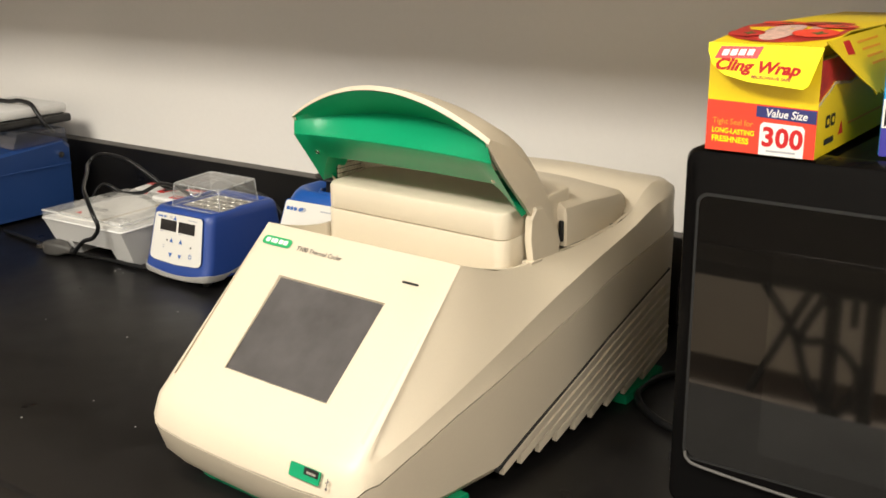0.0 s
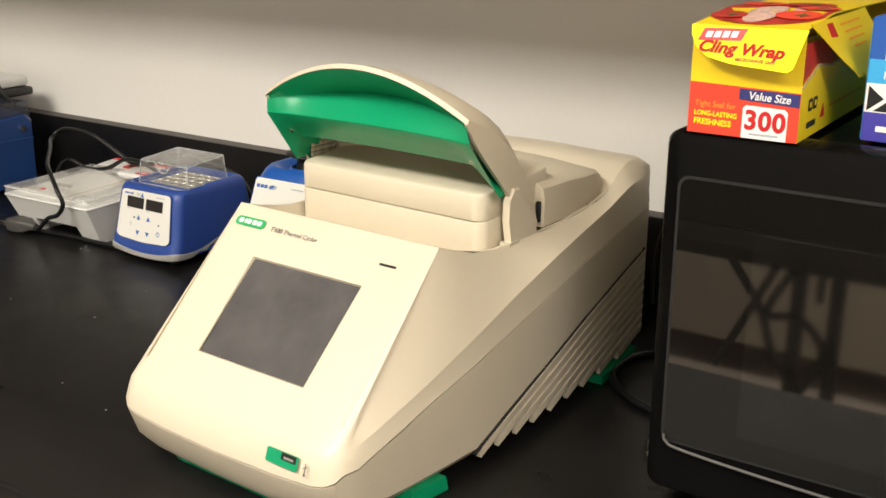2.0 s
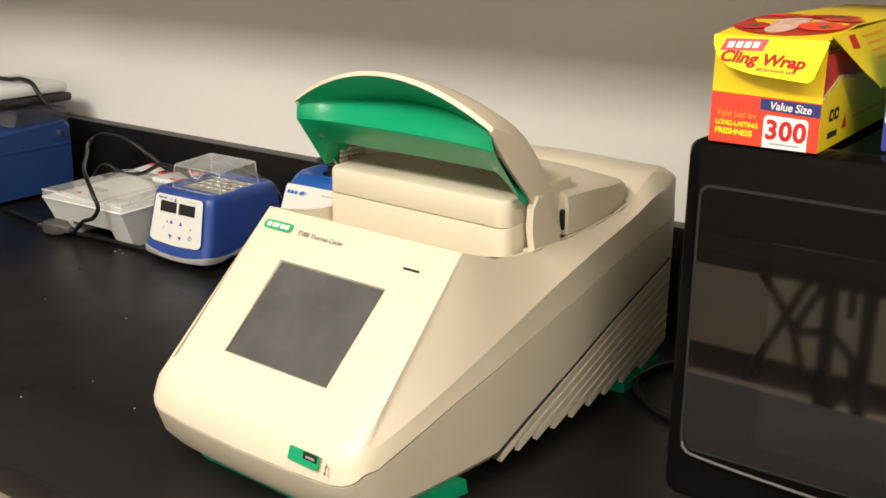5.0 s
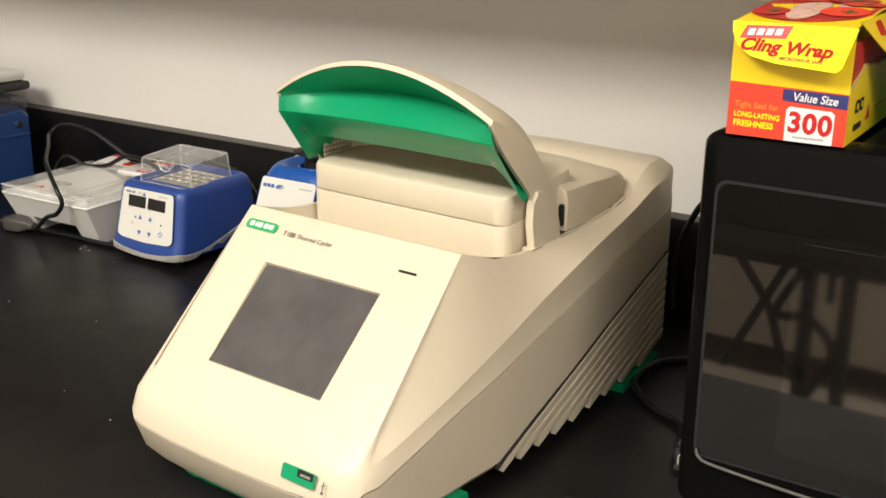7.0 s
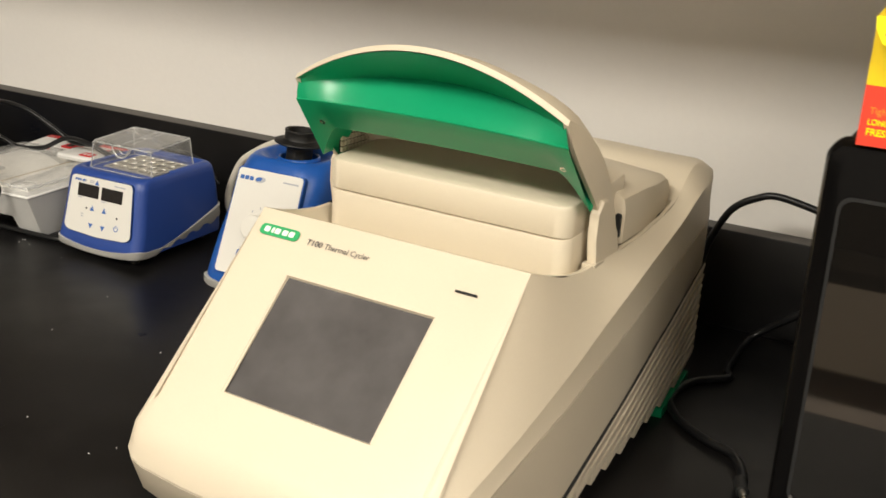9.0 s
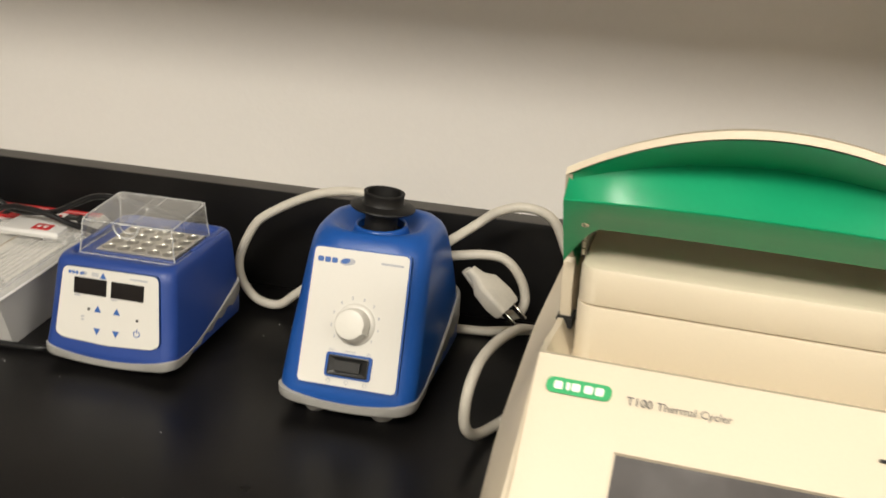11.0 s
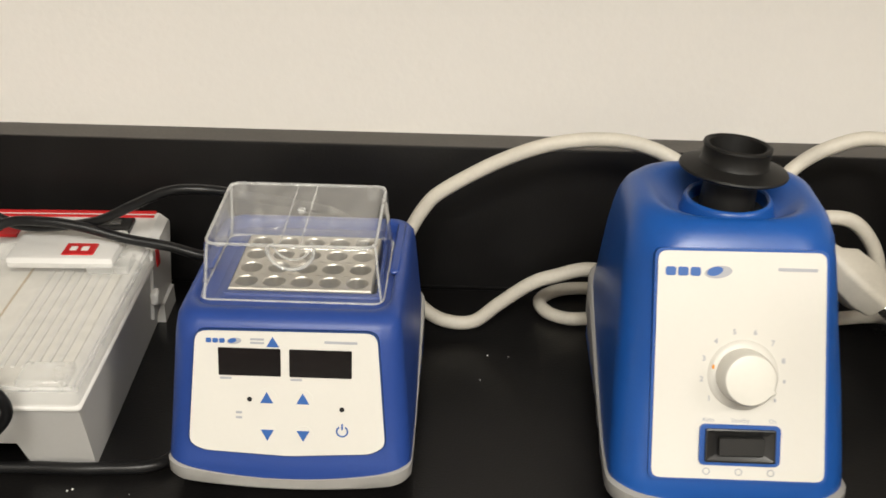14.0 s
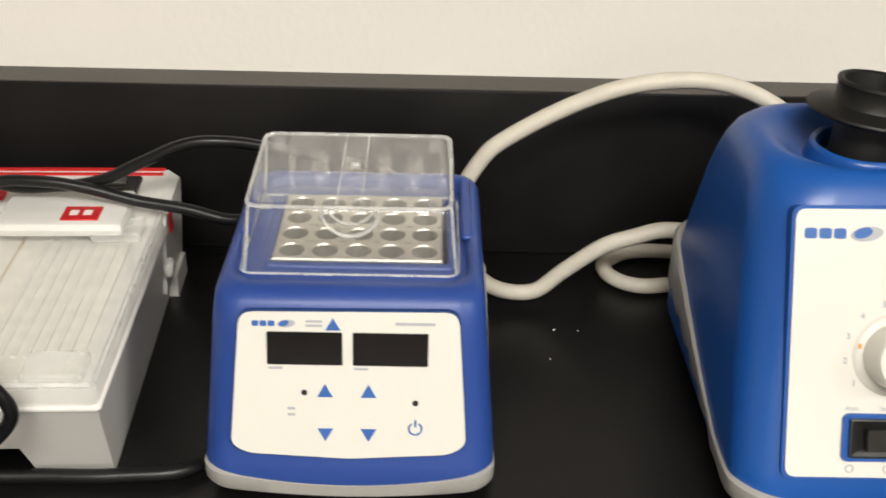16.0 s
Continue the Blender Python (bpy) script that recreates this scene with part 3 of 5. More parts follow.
    for v, zt, hw in ((0.0745, 0.2005, 0.1065), (0.0765, 0.204, 0.108), (0.12, 0.2025, 0.1075), (0.145, 0.2, 0.1065), (0.17, 0.1985, 0.105), (0.185, 0.194, 0.102), (0.194, 0.187, 0.098)):
        secs.append([(hw, v, 0.1672 + max(0.0, v - 0.13) * 0.1), (hw, v, zt - 0.012), (hw - 0.002, v, zt - 0.004), (hw - 0.008, v, zt), (hw * 0.45, v, zt + 0.0045), (0, v, zt + 0.006), (-hw * 0.45, v, zt + 0.0045), (-hw + 0.008, v, zt), (-hw + 0.002, v, zt - 0.004), (-hw, v, zt - 0.012), (-hw, v, 0.1672 + max(0.0, v - 0.13) * 0.1)])
    part("rear_cover", loft(secs), M_BEIGE, root, "", 35)
    part("cover_gap", box(-0.1062, 0.1062, 0.078, 0.172, 0.166, 0.1705), M_DARK, root, "", 0)

    # ribbed vents low on both sides
    for s in (-1, 1):
        for k in range(11):
            groove = [(-0.075, 0.007), (-0.039, 0.0235), (0.04, 0.053), (0.137, 0.0845), (0.24, 0.1085)]
            drop = 0.0 if k == 0 else 0.0046 + 0.0096 * (k - 1)
            v0 = lerp((0.017 if k == 0 else 0.0155) + drop, [(z, v) for v, z in groove])
            if v0 > 0.225:
                continue
            # the first is a dark strip standing for the shadow above the ribs
            first = k == 0
            dz, proud = (0.0011, 0.0006) if first else (0.0042, 0.0014)
            secs = []
            for i in range(8):
                v = v0 + (0.243 - v0) * i / 7
                z, x = lerp(v, groove) - drop, lerp(v, half)
                out = proud if first else proud * min(1.0, 0.15 + 0.85 * i)
                secs.append([(s * (x - 0.004), v, z - dz), (s * (x + 0.0003), v, z - dz), (s * (x + out), v, z + dz - 0.0009), (s * (x + out), v, z + dz), (s * (x - 0.004), v, z + dz)])
            part("vent_rib", loft(secs), M_DARK if first else M_BEIGE_SHADED, shell, "dark strip for the shadow above the ribs" if first else "", 0)

    # green feet
    for s in (-1, 1):
        part("rear_foot", loft([[(s * 0.108, 0.15, 0.0), (s * 0.1295, 0.152, 0.0), (s * 0.1295, 0.152, 0.0085), (s * 0.108, 0.15, 0.0105)], [(s * 0.106, 0.232, 0.0), (s * 0.1235, 0.232, 0.0), (s * 0.1235, 0.232, 0.0105), (s * 0.106, 0.232, 0.0115)]]), M_GREEN, root, "green rear foot", 0)
        part("side_foot", loft([[(s * 0.1, -0.125, 0.0), (s * 0.124, -0.125, 0.0), (s * 0.124, -0.122, 0.0125), (s * 0.1, -0.122, 0.0125)], [(s * 0.1, -0.085, 0.0), (s * 0.129, -0.085, 0.0), (s * 0.129, -0.088, 0.0125), (s * 0.1, -0.088, 0.0125)]]), M_GREEN, root, "green side foot", 0)
    secs = [[(x, y, z) for x, y in plan(0.094 - d, -0.181 + d, -0.09, 0.03, 6)] for z, d in ((0.0, 0.003), (0.002, 0.0), (0.0105, -0.001))]
    part("front_foot", loft(secs), M_GREEN, root, "green base under the nose", 35)
    return root


CYCLER = thermal_cycler()


# ---- dry block heater ----
def swoosh(parent, m, w, material):
    """A small maker's mark as plain shapes: three bars and a crescent."""
    for k in range(3):
        part("maker_mark", slab(rounded(w * 0.15, w * 0.13, w * 0.03, 2), 0.0002, m @ pose(w * (0.09 + 0.18 * k), 0, 0)), material, parent)
    outer = [(w * (0.2 * math.cos(a)), w * 0.09 * math.sin(a)) for a in [2 * math.pi * i / 20 for i in range(20)]]
    part("maker_mark", slab(outer, 0.0002, m @ pose(w * 0.78, 0, 0, 0, 0, 8)), M_PALE_INK, parent)
    part("maker_mark", slab([(w * (0.12 * math.cos(a)), w * 0.065 * math.sin(a)) for a in [2 * math.pi * i / 16 for i in range(16)]], 0.0003, m @ pose(w * 0.73, w * 0.012, 0, 0, 0, 16)), material, parent)


def skirt(hx, y0, y1, r, rise, low, cx=0.0, scallop=0.0, clear=0.006):
    """A rubbery base: its upper edge climbs towards the rear."""
    ring = plan(hx, y0, y1, r, 6, cx)
    fine = []
    for (xa, ya), (xb, yb) in zip(ring, ring[1:] + ring[:1]):
        n = max(1, int(math.hypot(xb - xa, yb - ya) / 0.006))
        fine += [(xa + (xb - xa) * k / n, ya + (yb - ya) * k / n) for k in range(n)]

    def up(y):
        t = (y - y0) / (y1 - y0)
        return low + rise * max(0.0, t - 0.1) ** 1.35

    def under(x, y):
        t = (y - y0) / (y1 - y0)
        side = min(1.0, max(0.0, t - 0.12) * 5)
        return clear + side * (0.016 * t + scallop * (0.5 + 0.5 * math.sin(y * 270)))

    secs = []
    for inset, f in ((0.005, 0.0), (0.0012, 0.12), (0.0, 0.3), (0.0, 0.95), (0.0016, 1.0)):
        sec = []
        for x, y in fine:
            a, b = under(x, y), up(y)
            lift = 0.0075 * ((x - cx) / hx) ** 2 * max(0.0, 1 - (y - y0) / 0.04)
            a, b = a + 0.7 * lift, b + lift
            q = Vector((x - cx, y - (y0 + y1) / 2))
            q *= 1 - inset / max(q.length, 1e-6)
            sec.append((cx + q.x, (y0 + y1) / 2 + q.y, a + (b - a) * f))
        secs.append(sec)
    top = secs[-1]
    secs.append([(cx + (x - cx) * 0.86, (y0 + y1) / 2 + (y - (y0 + y1) / 2) * 0.9, z - 0.0015) for x, y, z in top])
    return loft(secs, False)


def block_heater():
    root = thing("block_heater", pose(-0.0028, 0, 0), "blue dry block heater with a clear hinged lid", "block heater")
    part("base", skirt(0.0598, -0.2202, -0.078, 0.011, 0.036, 0.0125, -0.0022, 0.006, 0.0045), M_GREY, root, "light grey rubber base", 35)
    for sx in (-1, 1):
        for y in (-0.2, -0.1):
            part("foot", lathe([(0.007, 0.0), (0.007, 0.009)], 16, (sx * 0.036, y, 0)), M_RUBBER, root)
    prof = [(0.0110, 0.0586, -0.2198, -0.079), (0.0165, 0.0588, -0.2193, -0.078), (0.0215, 0.0586, -0.2176, -0.078), (0.035, 0.0577, -0.2131, -0.078), (0.06, 0.0556, -0.2076, -0.079), (0.079, 0.0541, -0.2036, -0.081), (0.0868, 0.0531, -0.2012, -0.083), (0.0902, 0.0515, -0.198, -0.086), (0.0916, 0.0494, -0.194, -0.089), (0.0914, 0.0478, -0.19, -0.091), (0.0895, 0.0468, -0.1875, -0.0925), (0.0862, 0.0462, -0.186, -0.0935)]
    secs = [[(x, y, z) for x, y in plan(hx + 0.0006, y0, y1, 0.0115, 6, -0.0022)] for z, hx, y0, y1 in prof]
    secs += [[(x, y, z) for x, y in plan(0.0372, -0.1675, -0.1055, 0.002, 6)] for z in (0.0858, 0.06)]
    part("body", loft(secs, False), M_BLUE_B, root, "", 50)
    # raised deck edges round the well
    part("well_step", loft([[(x, y, 0.0858) for x, y in plan(0.0425, -0.178, -0.094, 0.004, 4)], [(x, y, 0.0862) for x, y in plan(0.0418, -0.177, -0.095, 0.004, 4)], [(x, y, 0.0862) for x, y in plan(0.0385, -0.17, -0.1, 0.003, 4)]], False), M_BLUE_B, root)
    part("well_step", loft([[(x, y, 0.086) for x, y in plan(0.0395, -0.1712, -0.098, 0.003, 4)], [(x, y, 0.0872) for x, y in plan(0.039, -0.1706, -0.099, 0.003, 4)], [(x, y, 0.0872) for x, y in plan(0.0374, -0.1676, -0.1052, 0.002, 4)]], False), M_BLUE_B, root)
    for sx in (-1, 1):
        part("lid_rail", box(sx * 0.0475 - 0.0048, sx * 0.0475 + 0.0002, -0.152, -0.096, 0.0896, 0.0924, 0.001, 1), M_BLUE_B, root)

    # aluminium block with five by four wells
    x0, y0, pitch_x, pitch_y, z1, rad, n = -0.0362, -0.1662, 0.01405, 0.0146, 0.0882, 0.0054, 20
    bm = bmesh.new()
    for i in range(5):
        for j in range(4):
            cx, cy = x0 + pitch_x * (i + 0.5), y0 + pitch_y * (j + 0.5)
            ang = [2 * math.pi * (k + 0.5) / n for k in range(n)]
            sq = []
            for a in ang:
                c, s = math.cos(a), math.sin(a)
                k = 1 / max(abs(c) / (pitch_x / 2), abs(s) / (pitch_y / 2))
                sq.append((cx + c * k, cy + s * k, z1))
            rings = [sq, [(cx + rad * 1.07 * math.cos(a), cy + rad * 1.07 * math.sin(a), z1) for a in ang], [(cx + rad * math.cos(a), cy + rad * math.sin(a), z1 - 0.0006) for a in ang], [(cx + rad * math.cos(a), cy + rad * math.sin(a), z1 - 0.02) for a in ang]]
            loft(rings, False, True, bm)
            bm.faces.new([bm.verts.new(p) for p in rings[-1]])
    x1, y1 = x0 + 5 * pitch_x, y0 + 4 * pitch_y
    loft([[(x0, y0, z1), (x1, y0, z1), (x1, y1, z1), (x0, y1, z1)], [(x0 - 0.0007, y0 - 0.0007, z1 - 0.0007), (x1 + 0.0007, y0 - 0.0007, z1 - 0.0007), (x1 + 0.0007, y1 + 0.0007, z1 - 0.0007), (x0 - 0.0007, y1 + 0.0007, z1 - 0.0007)], [(x0 - 0.0007, y0 - 0.0007, 0.084), (x1 + 0.0007, y0 - 0.0007, 0.084), (x1 + 0.0007, y1 + 0.0007, 0.084), (x0 - 0.0007, y1 + 0.0007, 0.084)]], False, True, bm)
    part("heating_block", bm, M_ALU, root, "machined aluminium block with twenty tube wells", 30)

    # clear lid: open-bottomed box, slightly tilted, with a scooped grip
    def lid_ring(grow, z, tilt):
        return [(x, y, z + tilt * (y + 0.174)) for x, y in plan(0.0420 + grow, -0.1742 - grow, -0.1085 + grow, 0.005, 5, -0.0036)]
    secs = [lid_ring(0.0030, 0.0870, 0.0), lid_ring(0.0015, 0.1, 0.015), lid_ring(0.0003, 0.1141, 0.06), lid_ring(-0.0008, 0.1157, 0.06), lid_ring(-0.0028, 0.1163, 0.06)]
    lid = part("lid", loft(secs, False), M_CLEAR, root, "clear plastic lid", 40)
    bm = bmesh.new()
    bm.faces.new([bm.verts.new(p) for p in secs[-1]])
    part("lid_top", bm, M_CLEAR_TOP, lid, "clear top, whitened for its reflection haze", 0)
    part("lid_edge", tube(secs[3] + [secs[3][0]], 0.0009, 8, 1), M_CLEAR_EDGE, lid, "moulded edge, whitened as its highlight")
    part("lid_edge", tube(secs[0] + [secs[0][0]], 0.0006, 6, 1), M_CLEAR_EDGE, lid, "moulded edge, whitened as its highlight")
    for k in (3, 9, 15, 21):
        part("lid_corner", tube([q[k] for q in secs[:4]], 0.0007, 8, 4), M_CLEAR_EDGE, lid, "moulded corner, whitened as its highlight")
    for sx, sy in ((-0.038, -0.167), (0.031, -0.167), (-0.038, -0.115), (0.031, -0.115)):
        part("lid_peg", lathe([(0.0032, 0.0), (0.0032, 0.004), (0.0018, 0.0042), (0.0018, 0.001)], 16, (sx, sy, 0.1117 + 0.06 * (sy + 0.174))), M_CLEAR, lid, "round moulded peg")
    grip = [(-0.003 + 0.0115 * math.cos(a), -0.1752, 0.1153 - 0.0115 * math.sin(a)) for a in [math.pi * i / 18 for i in range(19)]]
    part("grip", loft([grip, [(x, y + 0.006, z) for x, y, z in grip]], False, False), M_CLEAR, lid, "half-round finger grip")
    part("grip_edge", tube(grip, 0.0009, 8, 2), M_CLEAR_EDGE, lid, "moulded edge, whitened as its highlight")
    part("grip_edge", tube([(x * 0.82 - 0.0006, y + 0.006, 0.1153 + (z - 0.1153) * 0.8) for x, y, z in grip], 0.0006, 8, 2), M_CLEAR_EDGE, lid, "moulded edge, whitened as its highlight")
    for x in (-0.0085, 0.0015):
        part("lid_rib", box(x - 0.0003, x + 0.0003, -0.172, -0.111, 0.1157, 0.1163, 0, 1, Matrix.Translation((0, -0.174, 0.115)) @ Matrix.Rotation(math.atan(0.06), 4, "X") @ Matrix.Translation((0, 0.174, -0.115))), M_CLEAR_EDGE, lid, "", 0)
    part("lid_boss", lathe([(0.0022, 0.0), (0.0022, 0.0012), (0.0016, 0.0013), (0.0016, 0.0002)], 14, (-0.003, -0.138, 0.1174)), M_CLEAR_EDGE, lid)

    # control panel
    fp = face_frame((0, -0.2092, 0.0565), (1, 0, 0), (0, 0.22, 1))
    outline = [(-0.0444, 0.0297), (0.0411, 0.0306), (0.0452, -0.0262), (0.0385, -0.0304), (-0.002, -0.0328), (-0.0425, -0.0308), (-0.0492, -0.0272)]
    soft_o = []
    for i, p in enumerate(outline):
        a, b, c = Vector(outline[i - 1]), Vector(p), Vector(outline[(i + 1) % len(outline)])
        r = 0.0055 if p[1] > 0 else 0.0036
        pa, pc = b + (a - b).normalized() * r, b + (c - b).normalized() * r
        soft_o += [tuple((pa.lerp(b, t)).lerp(b.lerp(pc, t), t)) for t in (0, 0.25, 0.5, 0.75, 1)]
    up = fp @ Matrix.Translation((0, 0, 0.0))
    part("panel_gap", slab([(x * 1.014, y * 1.018) for x, y in soft_o], 0.0026, up @ Matrix.Translation((0, 0, -0.0012))), M_NAVY, root, "dark gap round the panel", 30)
    panel = part("control_panel", slab(soft_o, 0.0032, up @ Matrix.Translation((0, 0, -0.0014))), M_LABEL, root, "white membrane control panel", 30)
    z = 0.0019
    for cx in (-0.019, 0.0146):
        part("display", slab(rounded(0.0295, 0.0137, 0.0004, 2), 0.0004, up @ pose(cx, 0.0149, z)), M_DISPLAY, panel, "dark unlit display")
    for cx, cy, flip in ((-0.0112, -0.003, 1), (0.006, -0.003, 1), (-0.0112, -0.0219, -1), (0.006, -0.0219, -1)):
        part("key_dome", slab(circle(0.0049, 24, cx, cy - 0.0002 * flip), 0.0002, up @ Matrix.Translation((0, 0, z))), M_LABEL, panel, "round raised key")
        part("arrow_key", slab([(cx - 0.0031, cy - 0.0026 * flip), (cx + 0.0031, cy - 0.0026 * flip), (cx, cy + 0.0030 * flip)], 0.0003, up @ Matrix.Translation((0, 0, z + 0.0002))), M_BLUE_INK, panel, "blue arrow key")
    for cx, cy in ((-0.0194, -0.0039), (0.0246, -0.0078)):
        part("indicator", slab(circle(0.0012, 14, cx, cy), 0.0003, up @ Matrix.Translation((0, 0, z))), M_DARK, panel, "dark indicator lamp")
    arc = [(0.0247 + 0.0026 * math.sin(a), -0.0189 + 0.0026 * math.cos(a)) for a in [radians(35 + 290 * i / 20) for i in range(21)]]
    part("power_symbol", tube([tuple(up @ Vector((x, y, z + 0.0002))) for x, y in arc], 0.0004, 5, 1), M_BLUE_INK, panel)
    part("power_symbol", slab(rounded(0.0008, 0.003, 0.0002, 2), 0.0003, up @ pose(0.0247, -0.0166, z + 0.0001)), M_BLUE_INK, panel)
    for k in range(2):
        part("printed_bar", slab(rounded(0.003, 0.0011, 0.0003, 2), 0.0002, up @ pose(-0.0246, -0.0107 - 0.0026 * k, z + 0.0002)), M_PALE_INK, panel)
    swoosh(panel, up @ pose(-0.0397, 0.0251, z), 0.0175, M_BLUE_INK)
    part("warning_triangle", slab([(-0.0109, 0.0238), (-0.0049, 0.0238), (-0.0079, 0.0289)], 0.0003, up @ Matrix.Translation((0, -0.0012, z))), M_BLUE_INK, panel, "small blue warning triangle")
    for k in range(2):
        part("printed_bar", slab(rounded(0.0065, 0.001, 0.0003, 2), 0.0002, up @ pose(-0.0152, 0.0262 - 0.0018 * k, z)), M_PALE_INK, panel)
    part("printed_bar", slab(rounded(0.0155, 0.0012, 0.0003, 2), 0.0002, up @ pose(0.0242, 0.0257, z)), M_PALE_INK, panel)
    for cx in (-0.0305, 0.003):
        part("printed_bar", slab(rounded(0.0055, 0.001, 0.0003, 2), 0.0002, up @ pose(cx, 0.0065, z)), M_PALE_INK, panel)
    return root


HEATER = block_heater()


# ---- vortex mixer ----
def vortex_mixer():
    root = thing("vortex_mixer", pose(0.205, -0.0023, 0, 0, 0, 0), "blue vortex mixer with white front panel and black cup", "vortex mixer")
    part("base", skirt(0.0567, -0.2322, -0.066, 0.016, 0.052, 0.0170, 0.0, 0.006, 0.0085), M_GREY, root, "light grey rubber base", 35)
    for sx in (-1, 1):
        for y in (-0.212, -0.105):
            part("foot", lathe([(0.0075, 0.0), (0.0085, 0.001), (0.0085, 0.0105)], 18, (sx * 0.0275, y, 0)), M_GREY, root, "pale rubber foot")
    prof = [(0.0135, 0.0545, -0.2296, -0.068, 0.016), (0.0175, 0.0556, -0.2306, -0.067, 0.016), (0.03, 0.0553, -0.2262, -0.067, 0.017), (0.06, 0.0542, -0.2128, -0.069, 0.02), (0.085, 0.0526, -0.2017, -0.074, 0.024), (0.103, 0.0515, -0.1938, -0.080, 0.025), (0.116, 0.0505, -0.1878, -0.086, 0.026), (0.1255, 0.0493, -0.1833, -0.091, 0.027), (0.132, 0.0472, -0.1790, -0.095, 0.028), (0.136, 0.0440, -0.1750, -0.099, 0.028), (0.1375, 0.0402, -0.172, -0.1025, 0.028), (0.1365, 0.036, -0.170, -0.1065, 0.028)]
    cx, cy = 0.0012, -0.141
    secs = [[(x, y, z) for x, y in plan(hx, y0, y1, r, 8)] for z, hx, y0, y1, r in prof]
    turn = [radians(a0 + 90 * k / 8) for a0 in (0, 90, 180, 270) for k in range(9)]
    for r, z in ((0.0300, 0.1310), (0.0262, 0.1283), (0.0232, 0.1275)):
        secs.append([(cx + r * math.cos(a), cy + r * math.sin(a), z) for a in turn])
    part("body", loft(secs), M_BLUE, root, "", 60)
    part("collar", lathe([(0.0240, 0.1265), (0.0226, 0.129), (0.0217, 0.1335), (0.0210, 0.1350), (0.0200, 0.1355), (0.019, 0.1346), (0.0184, 0.1283)], 36, (cx, cy, 0)), M_BLUE, root, "raised blue collar")
    # dark disc puts the shade of the collar's hole into colour
    part("collar_shade", lathe([(0.0187, 0.1284), (0.0186, 0.1288), (0.003, 0.1291)], 30, (cx, cy, 0)), M_DARK, root, "dark disc for the shade inside the collar")
    cup = part("mixing_cup", lathe([(0.0135, 0.1285), (0.0132, 0.140), (0.0132, 0.1462), (0.0235, 0.1476), (0.0260, 0.1488), (0.0265, 0.1496), (0.0261, 0.1504), (0.0243, 0.1510), (0.0172, 0.1526), (0.0163, 0.1544), (0.0162, 0.1600), (0.0167, 0.1610), (0.0165, 0.1621), (0.0152, 0.1624), (0.0138, 0.1616), (0.0124, 0.151), (0.002, 0.149)], 44, (cx, cy, 0)), M_RUBBER, root, "black rubber cup with a wide flange", 30)
    cup.matrix_basis = Matrix.Translation((cx, cy, 0.138)) @ Euler((radians(-3), radians(4), 0)).to_matrix().to_4x4() @ Matrix.Translation((-cx, -cy, -0.138))
    # front panel
    fp = face_frame((0.0012, -0.2068, 0.0765), (1, 0, 0), (0, 0.4468, 1))
    outl = [(-0.0392, 0.0545), (0.0374, 0.0552), (0.0408, -0.0508), (-0.0388, -0.0508)]
    soft_o = []
    for i, p in enumerate(outl):
        a, b, c = Vector(outl[i - 1]), Vector(p), Vector(outl[(i + 1) % 4])
        pa, pc = b + (a - b).normalized() * 0.0042, b + (c - b).normalized() * 0.0042
        soft_o += [tuple((pa.lerp(b, t)).lerp(b.lerp(pc, t), t)) for t in (0, 0.25, 0.5, 0.75, 1)]
    part("panel_rim", slab([(x * 1.035, y * 1.022) for x, y in soft_o], 0.006, fp @ Matrix.Translation((0, 0, -0.0052))), M_BLUE, root, "", 30)
    panel = part("front_panel", slab(soft_o, 0.006, fp @ Matrix.Translation((0, 0, -0.0045))), M_LABEL, root, "white printed front panel", 30)
    z = 0.0017
    swoosh(panel, fp @ pose(-0.0362, 0.0452, z), 0.0315, M_BLUE_INK)
    part("printed_bar", slab(rounded(0.018, 0.0015, 0.0004, 2), 0.0002, fp @ pose(0.0245, 0.0472, z)), M_PALE_INK, panel)
    kc = (0.0015, -0.001)
    for i in range(10):
        a = radians(218 - 28.5 * i)
        at = fp @ pose(kc[0] + 0.0192 * math.cos(a), kc[1] + 0.0196 * math.sin(a), z)
        if i < 8:
            lettering("dial_figure", str(i + 1), 0.0034, at @ pose(0, -0.0012, 0), M_PALE_INK, panel, "CENTER", bold=0.00008)
        else:
            part("dial_mark", slab(rounded(0.0009, 0.0017, 0.0003, 2), 0.0002, at), M_PALE_INK, panel, "tiny printed dial figure")
    dome = fp @ Matrix.Translation((0.0015, -0.002, z)) @ Matrix.Diagonal((0.92, 0.92, 0.95, 1))
    part("dial_seat", loft([[dome @ Vector((r * math.cos(2 * math.pi * k / 36), r * math.sin(2 * math.pi * k / 36), h)) for k in range(36)] for r, h in ((0.0178, -0.0002), (0.0168, 0.0008), (0.0148, 0.0014))]), M_LABEL, root)
    knob = part("knob", loft([[dome @ Vector(((r + (0.0018 if abs(k - 33) < 1 else 0.0)) * math.cos(2 * math.pi * k / 36), r * math.sin(2 * math.pi * k / 36), h)) for k in range(36)] for r, h in ((0.0138, 0.001), (0.0138, 0.004), (0.0132, 0.0142), (0.0122, 0.0158), (0.0095, 0.0165))]), M_KNOB, root, "ivory speed knob")
    part("knob_mark", slab(rounded(0.0012, 0.0022, 0.0004, 2), 0.0004, dome @ pose(-0.0152, 0.004, 0.001)), M_ORANGE_INK, knob)
    # rocker switch: blue surround, sunk black bezel, tilted rocker
    sw = fp @ Matrix.Translation((0.0012, -0.0346, z))
    part("switch_frame", slab(rounded(0.0372, 0.0190, 0.0025, 4), 0.0016, sw @ Matrix.Translation((0, 0, -0.0006))), M_BLUE, root, "blue switch surround")
